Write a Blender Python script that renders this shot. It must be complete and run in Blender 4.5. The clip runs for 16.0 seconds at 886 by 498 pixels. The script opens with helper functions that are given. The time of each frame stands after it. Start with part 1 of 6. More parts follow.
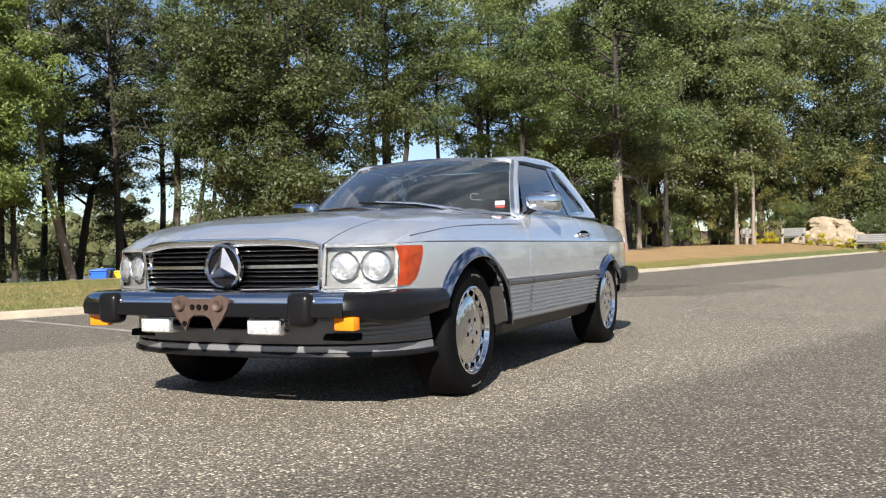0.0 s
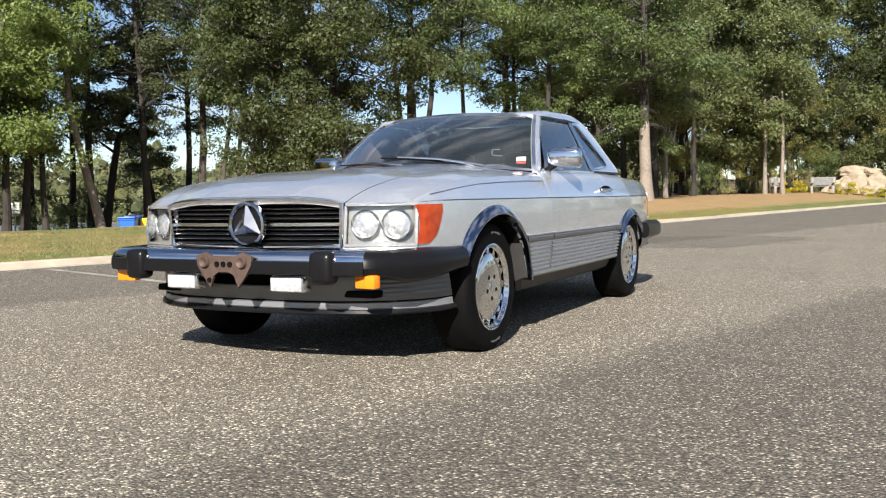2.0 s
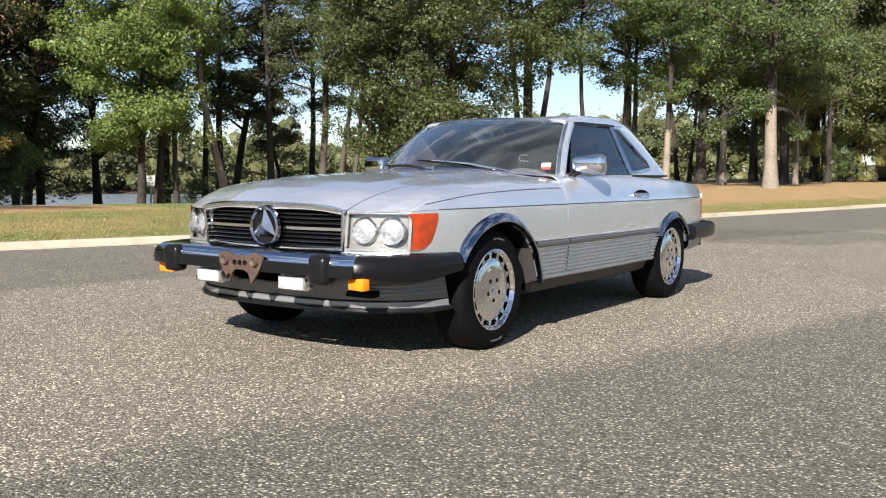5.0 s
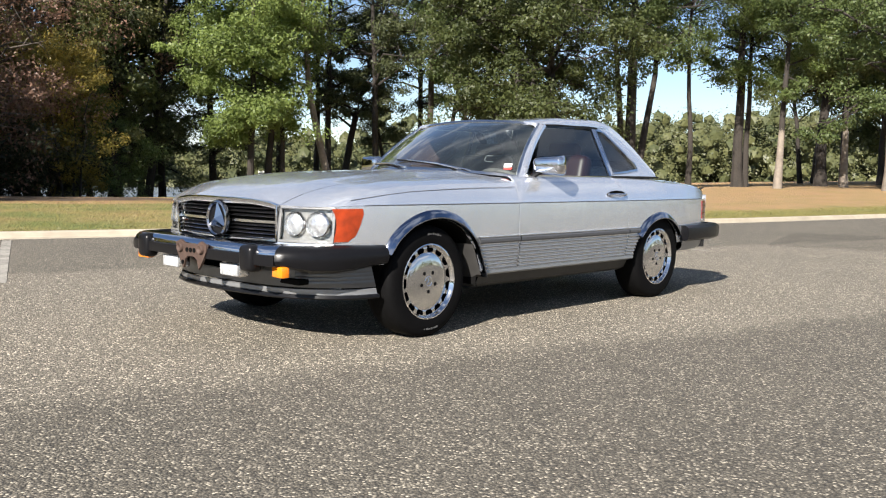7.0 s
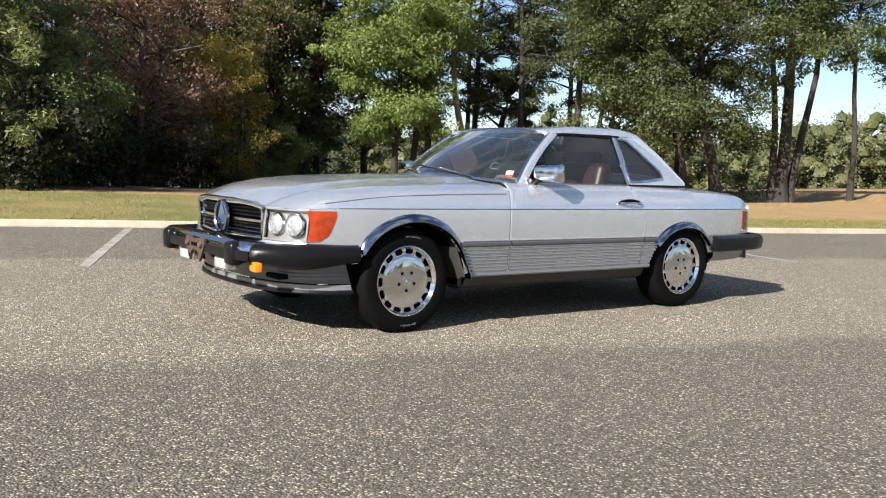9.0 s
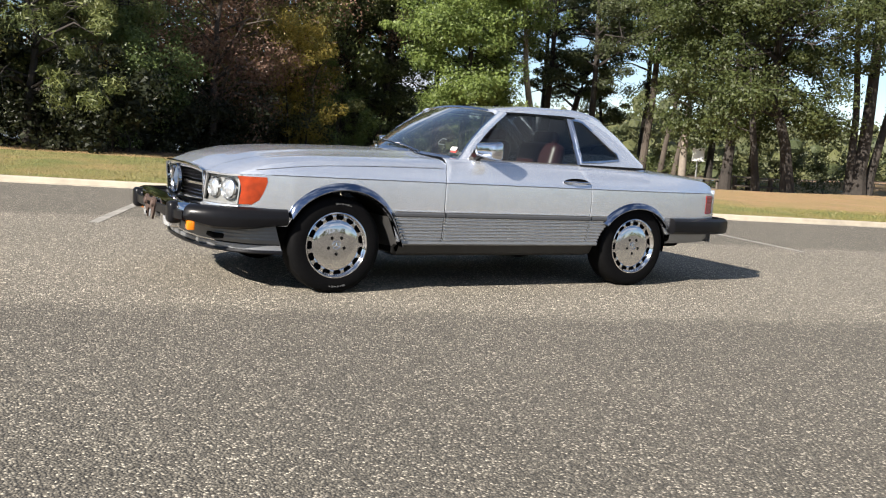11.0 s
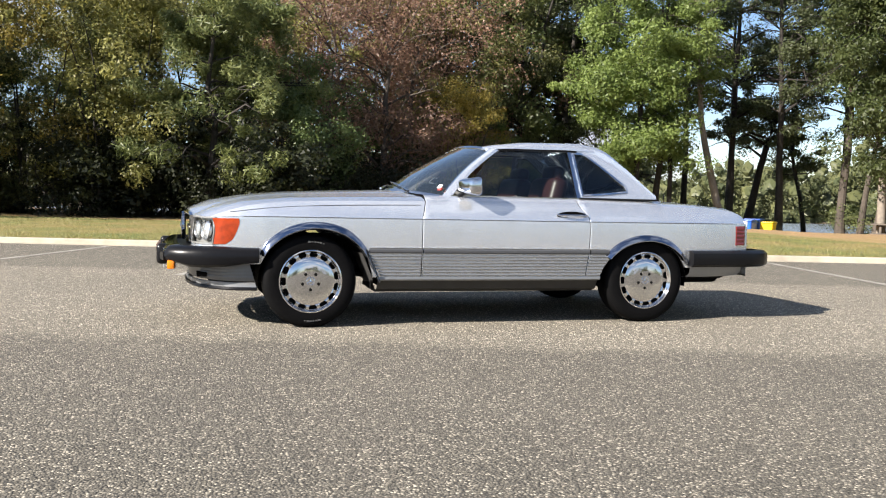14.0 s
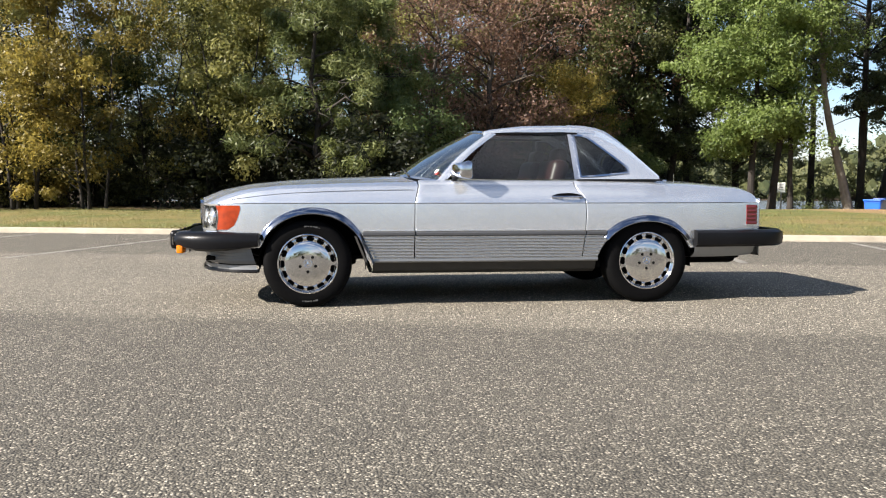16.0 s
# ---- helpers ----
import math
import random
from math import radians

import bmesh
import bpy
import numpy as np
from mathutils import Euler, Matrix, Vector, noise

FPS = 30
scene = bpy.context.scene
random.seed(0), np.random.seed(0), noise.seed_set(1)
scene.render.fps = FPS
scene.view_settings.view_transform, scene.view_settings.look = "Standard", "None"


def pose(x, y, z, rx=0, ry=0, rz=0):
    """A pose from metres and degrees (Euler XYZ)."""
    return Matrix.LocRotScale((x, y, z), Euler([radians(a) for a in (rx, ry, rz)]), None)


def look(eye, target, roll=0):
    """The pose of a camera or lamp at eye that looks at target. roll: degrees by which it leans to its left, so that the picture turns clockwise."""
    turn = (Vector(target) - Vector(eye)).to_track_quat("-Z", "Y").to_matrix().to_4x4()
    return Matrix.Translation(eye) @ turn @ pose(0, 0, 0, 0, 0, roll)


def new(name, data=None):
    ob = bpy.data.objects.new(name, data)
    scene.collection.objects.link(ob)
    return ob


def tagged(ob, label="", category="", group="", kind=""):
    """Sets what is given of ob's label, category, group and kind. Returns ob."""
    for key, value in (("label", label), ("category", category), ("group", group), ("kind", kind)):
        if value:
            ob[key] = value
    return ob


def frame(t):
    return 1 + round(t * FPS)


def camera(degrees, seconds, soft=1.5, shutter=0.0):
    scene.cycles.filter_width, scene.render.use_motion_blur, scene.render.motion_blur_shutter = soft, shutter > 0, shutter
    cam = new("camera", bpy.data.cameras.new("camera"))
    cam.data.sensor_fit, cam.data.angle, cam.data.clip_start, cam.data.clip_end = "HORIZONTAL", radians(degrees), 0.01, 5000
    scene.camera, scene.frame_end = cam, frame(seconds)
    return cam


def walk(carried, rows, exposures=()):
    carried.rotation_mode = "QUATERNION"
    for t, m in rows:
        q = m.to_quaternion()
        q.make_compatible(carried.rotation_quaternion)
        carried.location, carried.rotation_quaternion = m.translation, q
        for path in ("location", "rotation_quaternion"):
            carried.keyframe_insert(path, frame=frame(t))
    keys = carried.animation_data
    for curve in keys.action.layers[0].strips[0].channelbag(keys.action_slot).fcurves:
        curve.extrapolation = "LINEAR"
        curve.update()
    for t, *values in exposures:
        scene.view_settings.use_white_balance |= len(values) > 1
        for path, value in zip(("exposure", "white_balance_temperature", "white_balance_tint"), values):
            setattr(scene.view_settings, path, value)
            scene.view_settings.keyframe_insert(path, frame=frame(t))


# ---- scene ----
cam = camera(52.8, 16.0, soft=1.15)

PATH = [
    (0, (-3.894, -2.523, 0.689), (-2.085, -1.669, 0.692), -1.2),
    (0.5, (-3.921, -2.55, 0.713), (-2.111, -1.7, 0.682), -0.5),
    (1, (-3.919, -2.555, 0.732), (-2.117, -1.691, 0.662), -0.0),
    (1.5, (-3.922, -2.562, 0.727), (-2.133, -1.675, 0.623), -0.2),
    (2, (-3.919, -2.561, 0.738), (-2.138, -1.656, 0.624), -1.0),
    (2.5, (-3.913, -2.599, 0.747), (-2.143, -1.675, 0.631), -1.9),
    (3, (-3.815, -2.553, 0.828), (-2.074, -1.58, 0.683), -2.1),
    (5.5, (-3.873, -3.477, 0.907), (-2.273, -2.286, 0.756), 0.3),
    (6, (-3.742, -3.721, 0.94), (-2.183, -2.477, 0.799), 0.1),
    (6.5, (-3.664, -4.007, 0.952), (-2.159, -2.698, 0.807), 1.1),
    (7, (-3.498, -4.212, 0.906), (-2.044, -2.85, 0.735), 1.0),
    (7.5, (-3.37, -4.482, 0.946), (-1.981, -3.053, 0.778), 0.2),
    (8, (-3.27, -4.782, 0.983), (-1.963, -3.275, 0.838), 0.8),
    (8.5, (-3.07, -4.958, 0.951), (-1.842, -3.388, 0.781), 2.0),
    (9, (-2.885, -5.137, 0.988), (-1.712, -3.528, 0.802), 2.1),
    (11.5, (-1.978, -6.076, 1.02), (-1.022, -4.34, 0.751), 4.0),
    (12, (-1.677, -6.138, 0.981), (-0.775, -4.377, 0.688), 3.0),
    (12.5, (-1.44, -6.308, 0.95), (-0.618, -4.504, 0.69), 1.2),
    (13, (-1.225, -6.47, 0.935), (-0.52, -4.611, 0.717), 0.9),
    (13.5, (-1.005, -6.571, 0.899), (-0.379, -4.679, 0.732), 1.3),
    (14, (-0.797, -6.692, 0.898), (-0.241, -4.775, 0.777), 1.4),
    (14.5, (-0.585, -6.859, 0.907), (-0.086, -4.924, 0.825), 1.4),
    (15, (-0.366, -6.923, 0.881), (0.066, -4.972, 0.796), 1.0),
    (15.5, (-0.128, -6.979, 0.887), (0.22, -5.013, 0.76), 0.3),
    (16, (0.144, -7.096, 0.889), (0.399, -5.118, 0.736), 0.1),
]
walk(cam, [(t, look(eye, target, roll)) for t, eye, target, roll in PATH], [(0, 1.20, 6480, 12), (2, 1.27, 6480, 12), (9, 1.36, 6480, 12), (11.5, 1.32, 6480, 12), (12.5, 1.31, 6480, 12), (13.5, 1.43, 6480, 12), (14.25, 1.63, 6480, 12), (15, 1.73, 6480, 12), (16, 1.43, 6480, 12)])

# ---- light ----
SUN_FROM = Vector((-1.54, -0.52, 1.0)).normalized()
world = bpy.data.worlds.new("sky")
scene.world = world
world.use_nodes = True
wn, wl = world.node_tree.nodes, world.node_tree.links
wn.clear()
w_out, w_bg, w_sky = wn.new("ShaderNodeOutputWorld"), wn.new("ShaderNodeBackground"), wn.new("ShaderNodeTexSky")
w_sky.sky_type, w_sky.sun_disc, w_sky.altitude = "NISHITA", False, 1200
w_sky.sun_elevation, w_sky.sun_rotation = math.asin(SUN_FROM.z), math.atan2(SUN_FROM.x, SUN_FROM.y) % (2 * math.pi)
w_sky.air_density, w_sky.dust_density, w_sky.ozone_density = 1.0, 0.25, 2.0
w_co, w_no, w_map = wn.new("ShaderNodeTexCoord"), wn.new("ShaderNodeTexNoise"), wn.new("ShaderNodeMapping")
w_ramp, w_mix = wn.new("ShaderNodeValToRGB"), wn.new("ShaderNodeMix")
w_map.inputs["Scale"].default_value = (1.6, 1.6, 5.0)
w_no.inputs["Scale"].default_value, w_no.inputs["Detail"].default_value = 1.7, 7.0
w_ramp.color_ramp.elements[0].position, w_ramp.color_ramp.elements[1].position = 0.50, 0.64
w_mix.data_type = "RGBA"
w_mix.inputs[7].default_value = (5.6, 5.9, 6.4, 1)
wl.new(w_co.outputs["Generated"], w_map.inputs["Vector"])
wl.new(w_map.outputs[0], w_no.inputs["Vector"])
wl.new(w_no.outputs[0], w_ramp.inputs[0])
wl.new(w_ramp.outputs[0], w_mix.inputs[0])
wl.new(w_sky.outputs[0], w_mix.inputs[6])
wl.new(w_mix.outputs[2], w_bg.inputs[0])
w_bg.inputs[1].default_value = 0.055
wl.new(w_bg.outputs[0], w_out.inputs[0])
sun = new("sun", bpy.data.lights.new("sun", "SUN"))
sun.data.energy, sun.data.angle, sun.data.color = 5.0, radians(0.55), (1.0, 0.94, 0.84)
sun.matrix_world = look((0, 0, 30), Vector((0, 0, 30)) - SUN_FROM)


# ---- materials ----
def mat_new(name):
    m = bpy.data.materials.new(name)
    m.use_nodes = True
    nt = m.node_tree
    return m, nt.nodes, nt.links, nt.nodes["Principled BSDF"]


def plain(name, color, rough=0.5, metal=0.0, spots=0.0, scale=30.0, bump=0.0, coat=0.0, coord="Object"):
    """Base colour with two scales of variation, and a fine bump."""
    m, n, l, p = mat_new(name)
    p.inputs["Roughness"].default_value, p.inputs["Metallic"].default_value = rough, metal
    p.inputs["Coat Weight"].default_value, p.inputs["Coat Roughness"].default_value = coat, 0.04
    co = n.new("ShaderNodeTexCoord")
    fine, broad = n.new("ShaderNodeTexNoise"), n.new("ShaderNodeTexNoise")
    fine.inputs["Scale"].default_value, fine.inputs["Detail"].default_value = scale, 6
    broad.inputs["Scale"].default_value = scale / 9
    add, mr = n.new("ShaderNodeMath"), n.new("ShaderNodeMapRange")
    mr.inputs["From Min"].default_value, mr.inputs["From Max"].default_value = 0.6, 1.4
    mr.inputs["To Min"].default_value, mr.inputs["To Max"].default_value = 1 - spots, 1 + spots
    mul = n.new("ShaderNodeMix")
    mul.data_type, mul.blend_type = "RGBA", "MULTIPLY"
    mul.inputs[0].default_value = 1
    mul.inputs[6].default_value = (*color, 1)
    for t in (fine, broad):
        l.new(co.outputs[coord], t.inputs["Vector"])
    l.new(fine.outputs[0], add.inputs[0])
    l.new(broad.outputs[0], add.inputs[1])
    l.new(add.outputs[0], mr.inputs[0])
    l.new(mr.outputs[0], mul.inputs[7])
    l.new(mul.outputs[2], p.inputs["Base Color"])
    if bump:
        b = n.new("ShaderNodeBump")
        b.inputs["Strength"].default_value, b.inputs["Distance"].default_value = bump, 0.01
        l.new(fine.outputs[0], b.inputs["Height"])
        l.new(b.outputs[0], p.inputs["Normal"])
    return m


def glass(name, tint, gloss=1.0, haze=0.0):
    """Clear glass that reflects by Fresnel, with a thin pale haze put in to brighten it."""
    m, n, l, p = mat_new(name)
    n.remove(p)
    out = n["Material Output"]
    tr, gl, mx, fr, k = n.new("ShaderNodeBsdfTransparent"), n.new("ShaderNodeBsdfGlossy"), n.new("ShaderNodeMixShader"), n.new("ShaderNodeFresnel"), n.new("ShaderNodeMath")
    tr.inputs[0].default_value = (*tint, 1)
    gl.inputs["Roughness"].default_value = 0.01
    fr.inputs[0].default_value = 1.5
    k.operation, k.inputs[1].default_value = "MULTIPLY", gloss
    l.new(fr.outputs[0], k.inputs[0])
    l.new(k.outputs[0], mx.inputs[0])
    l.new(tr.outputs[0], mx.inputs[1])
    l.new(gl.outputs[0], mx.inputs[2])
    last = mx.outputs[0]
    if haze:
        df, dm, no, mr, co = n.new("ShaderNodeBsdfDiffuse"), n.new("ShaderNodeMixShader"), n.new("ShaderNodeTexNoise"), n.new("ShaderNodeMapRange"), n.new("ShaderNodeTexCoord")
        df.inputs[0].default_value = (0.50, 0.60, 0.56, 1)
        no.inputs["Scale"].default_value, no.inputs["Detail"].default_value = 5.0, 6
        mr.inputs["To Min"].default_value, mr.inputs["To Max"].default_value = haze * 0.4, haze * 1.6
        l.new(co.outputs["Object"], no.inputs["Vector"])
        l.new(no.outputs[0], mr.inputs[0])
        l.new(mr.outputs[0], dm.inputs[0])
        l.new(last, dm.inputs[1])
        l.new(df.outputs[0], dm.inputs[2])
        last = dm.outputs[0]
    l.new(last, out.inputs[0])
    return m


def leafy(name, dark, light, translucent=0.5, rough=0.5, broad_scale=0.9):
    """Leaves whose colour varies from leaf to leaf and in broad patches."""
    m, n, l, p = mat_new(name)
    geo, oi, co = n.new("ShaderNodeNewGeometry"), n.new("ShaderNodeObjectInfo"), n.new("ShaderNodeTexCoord")
    broad, ramp = n.new("ShaderNodeTexNoise"), n.new("ShaderNodeMix")
    broad.inputs["Scale"].default_value = broad_scale
    a, b = n.new("ShaderNodeMath"), n.new("ShaderNodeMath")
    a.operation = "MULTIPLY_ADD"
    a.inputs[1].default_value, a.inputs[2].default_value = 0.6, -0.28
    b.operation, b.use_clamp = "ADD", True
    ramp.data_type = "RGBA"
    ramp.inputs[6].default_value, ramp.inputs[7].default_value = (*dark, 1), (*light, 1)
    l.new(co.outputs["Object"], broad.inputs["Vector"])
    l.new(geo.outputs["Random Per Island"], a.inputs[0])
    l.new(a.outputs[0], b.inputs[0])
    l.new(broad.outputs[0], b.inputs[1])
    l.new(b.outputs[0], ramp.inputs[0])
    hsv = n.new("ShaderNodeHueSaturation")
    k = n.new("ShaderNodeMapRange")
    k.inputs["To Min"].default_value, k.inputs["To Max"].default_value = 0.75, 1.25
    l.new(oi.outputs["Random"], k.inputs[0])
    l.new(k.outputs[0], hsv.inputs["Value"])
    l.new(ramp.outputs[2], hsv.inputs["Color"])
    l.new(hsv.outputs[0], p.inputs["Base Color"])
    p.inputs["Roughness"].default_value = rough
    tl, mx = n.new("ShaderNodeBsdfTranslucent"), n.new("ShaderNodeMixShader")
    l.new(hsv.outputs[0], tl.inputs[0])
    mx.inputs[0].default_value = translucent
    l.new(p.outputs[0], mx.inputs[1])
    l.new(tl.outputs[0], mx.inputs[2])
    l.new(mx.outputs[0], n["Material Output"].inputs[0])
    return m


M = {}
M["paint"] = plain("silver_paint", (0.74, 0.77, 0.82), 0.27, 0.80, 0.04, 60, 0, 0.8)
M["chrome"] = plain("chrome", (0.60, 0.615, 0.66), 0.06, 1.0, 0.03, 40)
M["alloy"] = plain("polished_alloy", (0.66, 0.66, 0.67), 0.07, 1.0, 0.04, 40)
# chrome tinted navy: the deep sky it reflects is put into the colour
M["arch_chrome"] = plain("sky_tinted_chrome", (0.30, 0.33, 0.40), 0.08, 1.0, 0.05, 40)
M["chrome_dull"] = plain("bright_trim", (0.72, 0.72, 0.73), 0.2, 1.0, 0.05, 40)
M["rubber"] = plain("black_rubber", (0.006, 0.006, 0.007), 0.30, 0.0, 0.2, 40, 0.05)
M["tyre"] = plain("tyre_rubber", (0.0045, 0.0045, 0.0048), 0.7, 0.0, 0.25, 50, 0.1)
M["marking"] = plain("faded_marking", (0.07, 0.07, 0.07), 0.7, 0.0, 0.3, 60)
M["black"] = plain("dark_underside", (0.005, 0.005, 0.005), 0.8, 0.0, 0.3, 20)
M["clad"] = plain("grey_cladding", (0.25, 0.256, 0.265), 0.36, 0.55, 0.06, 40)
# dusty grey of the arch flaps, darkened to hold the sill's shade
M["sill"] = plain("dusty_shaded_sill", (0.026, 0.025, 0.024), 0.6, 0.1, 0.3, 18)
# silver dam greyed down: the bumper's shadow is put into its colour
M["dam"] = plain("shadow_grey_air_dam", (0.13, 0.134, 0.14), 0.35, 0.6, 0.08, 30)
M["mould"] = plain("charcoal_moulding", (0.06, 0.062, 0.068), 0.4, 0.0, 0.1, 40)
M["orange"] = plain("amber_red_lens", (0.30, 0.034, 0.006), 0.12, 0.0, 0.5, 25, 0.12, 1.0)
M["amber"] = plain("amber_lens", (0.72, 0.20, 0.006), 0.15, 0.0, 0.12, 90, 0.1, 0.5)
M["red"] = plain("red_lens", (0.20, 0.010, 0.008), 0.2, 0.0, 0.1, 60, 0.0, 0.5)
M["lampwhite"] = plain("fluted_lamp_glass", (0.55, 0.57, 0.59), 0.14, 0.7, 0.5, 55, 0.6, 0.9)
M["emblem"] = plain("emblem_chrome", (0.40, 0.40, 0.41), 0.14, 1.0, 0.05, 40)
M["foglens"] = plain("frosted_white_glass", (0.36, 0.37, 0.38), 0.25, 0.1, 0.45, 60, 0.4, 0.6)
M["bezel"] = plain("lamp_bezel", (0.31, 0.31, 0.302), 0.22, 0.5, 0.25, 60, 0.25)
M["rust"] = plain("rusty_bracket", (0.075, 0.048, 0.038), 0.6, 0.3, 0.35, 60, 0.2)
M["seat"] = plain("maroon_leather", (0.022, 0.006, 0.006), 0.45, 0.0, 0.15, 40, 0.1)
M["dash"] = plain("dark_dashboard", (0.075, 0.075, 0.075), 0.5, 0.0, 0.2, 30)
M["white"] = plain("white_paper", (0.75, 0.75, 0.73), 0.6, 0.0, 0.05, 30)
M["stick_red"] = plain("red_print", (0.55, 0.06, 0.05), 0.5, 0.0, 0.05, 30)
M["glass"] = glass("car_glass", (0.56, 0.62, 0.60), 1.9)
M["screen"] = glass("windscreen_glass", (0.80, 0.88, 0.84), 2.8, 0.016)
M["lensglass"] = glass("clear_lens", (0.92, 0.93, 0.92), 0.9)
M["bark"] = plain("grey_brown_bark", (0.06, 0.048, 0.038), 0.9, 0.0, 0.5, 14, 0.8)
M["bark_dark"] = plain("dark_bark", (0.028, 0.023, 0.019), 0.9, 0.0, 0.5, 14, 0.8)
M["bark_pale"] = plain("pale_bark", (0.19, 0.16, 0.13), 0.85, 0.0, 0.35, 10, 0.5)
M["leaf_bright"] = leafy("bright_green_leaves", (0.064, 0.098, 0.024), (0.225, 0.285, 0.078))
M["leaf_mid"] = leafy("mid_green_leaves", (0.04, 0.066, 0.021), (0.15, 0.195, 0.064))
# lighter copy of the olive leaves: sunlight on the scrub put into the colour
M["leaf_olive_lit"] = leafy("lit_olive_leaves", (0.05, 0.06, 0.02), (0.175, 0.178, 0.06))
M["leaf_olive"] = leafy("olive_leaves", (0.036, 0.052, 0.016), (0.125, 0.15, 0.048))
M["leaf_dark"] = leafy("dark_green_leaves", (0.05, 0.072, 0.026), (0.195, 0.222, 0.08))
# paler than the dark green leaves: sun on the thicket is in this colour
M["leaf_scrub"] = leafy("sunlit_scrub_leaves", (0.098, 0.108, 0.034), (0.38, 0.355, 0.112))
M["leaf_brown"] = leafy("reddish_brown_leaves", (0.118, 0.07, 0.049), (0.38, 0.23, 0.16))
M["leaf_yellow"] = leafy("yellowing_leaves", (0.115, 0.102, 0.02), (0.39, 0.3, 0.07))
# near black: stands for the deep shade at the foot of the wood
M["leaf_under"] = leafy("shade_dark_undergrowth_leaves", (0.01, 0.015, 0.006), (0.044, 0.05, 0.02))
M["leaf_lace"] = leafy("small_dark_leaves", (0.034, 0.046, 0.021), (0.13, 0.15, 0.062))
M["leaf_far"] = leafy("distant_leaves", (0.046, 0.062, 0.027), (0.155, 0.158, 0.064), 0.3, broad_scale=0.12)
M["needles"] = leafy("pine_needles", (0.062, 0.094, 0.03), (0.275, 0.295, 0.1), 0.4)
M["blue_bin"] = plain("blue_plastic", (0.01, 0.10, 0.55), 0.45, 0.0, 0.08, 20)
M["blue_dark"] = plain("dark_blue_plastic", (0.008, 0.05, 0.24), 0.45, 0.0, 0.08, 20)
M["yellow_bin"] = plain("yellow_plastic", (0.75, 0.52, 0.01), 0.45, 0.0, 0.08, 20)
M["kerb"] = plain("pale_concrete", (0.36, 0.315, 0.245), 0.85, 0.0, 0.25, 6, 0.3)
M["sign_white"] = plain("white_sign", (0.78, 0.78, 0.75), 0.5, 0.0, 0.05, 8)
M["galv"] = plain("galvanised_post", (0.4, 0.4, 0.4), 0.5, 0.7, 0.15, 20)
M["wood_grey"] = plain("weathered_wood", (0.085, 0.07, 0.055), 0.8, 0.0, 0.3, 14, 0.3)
M["bench_white"] = plain("pale_bench", (0.22, 0.205, 0.18), 0.7, 0.0, 0.15, 10)
M["bench_grey"] = plain("grey_bench_boards", (0.17, 0.168, 0.165), 0.7, 0.0, 0.2, 10)
M["rock"] = plain("tan_boulder", (0.25, 0.205, 0.145), 0.9, 0.0, 0.4, 4, 0.8)
M["line"] = plain("worn_white_paint", (0.26, 0.245, 0.215), 0.8, 0.0, 0.6, 30, 0.2)


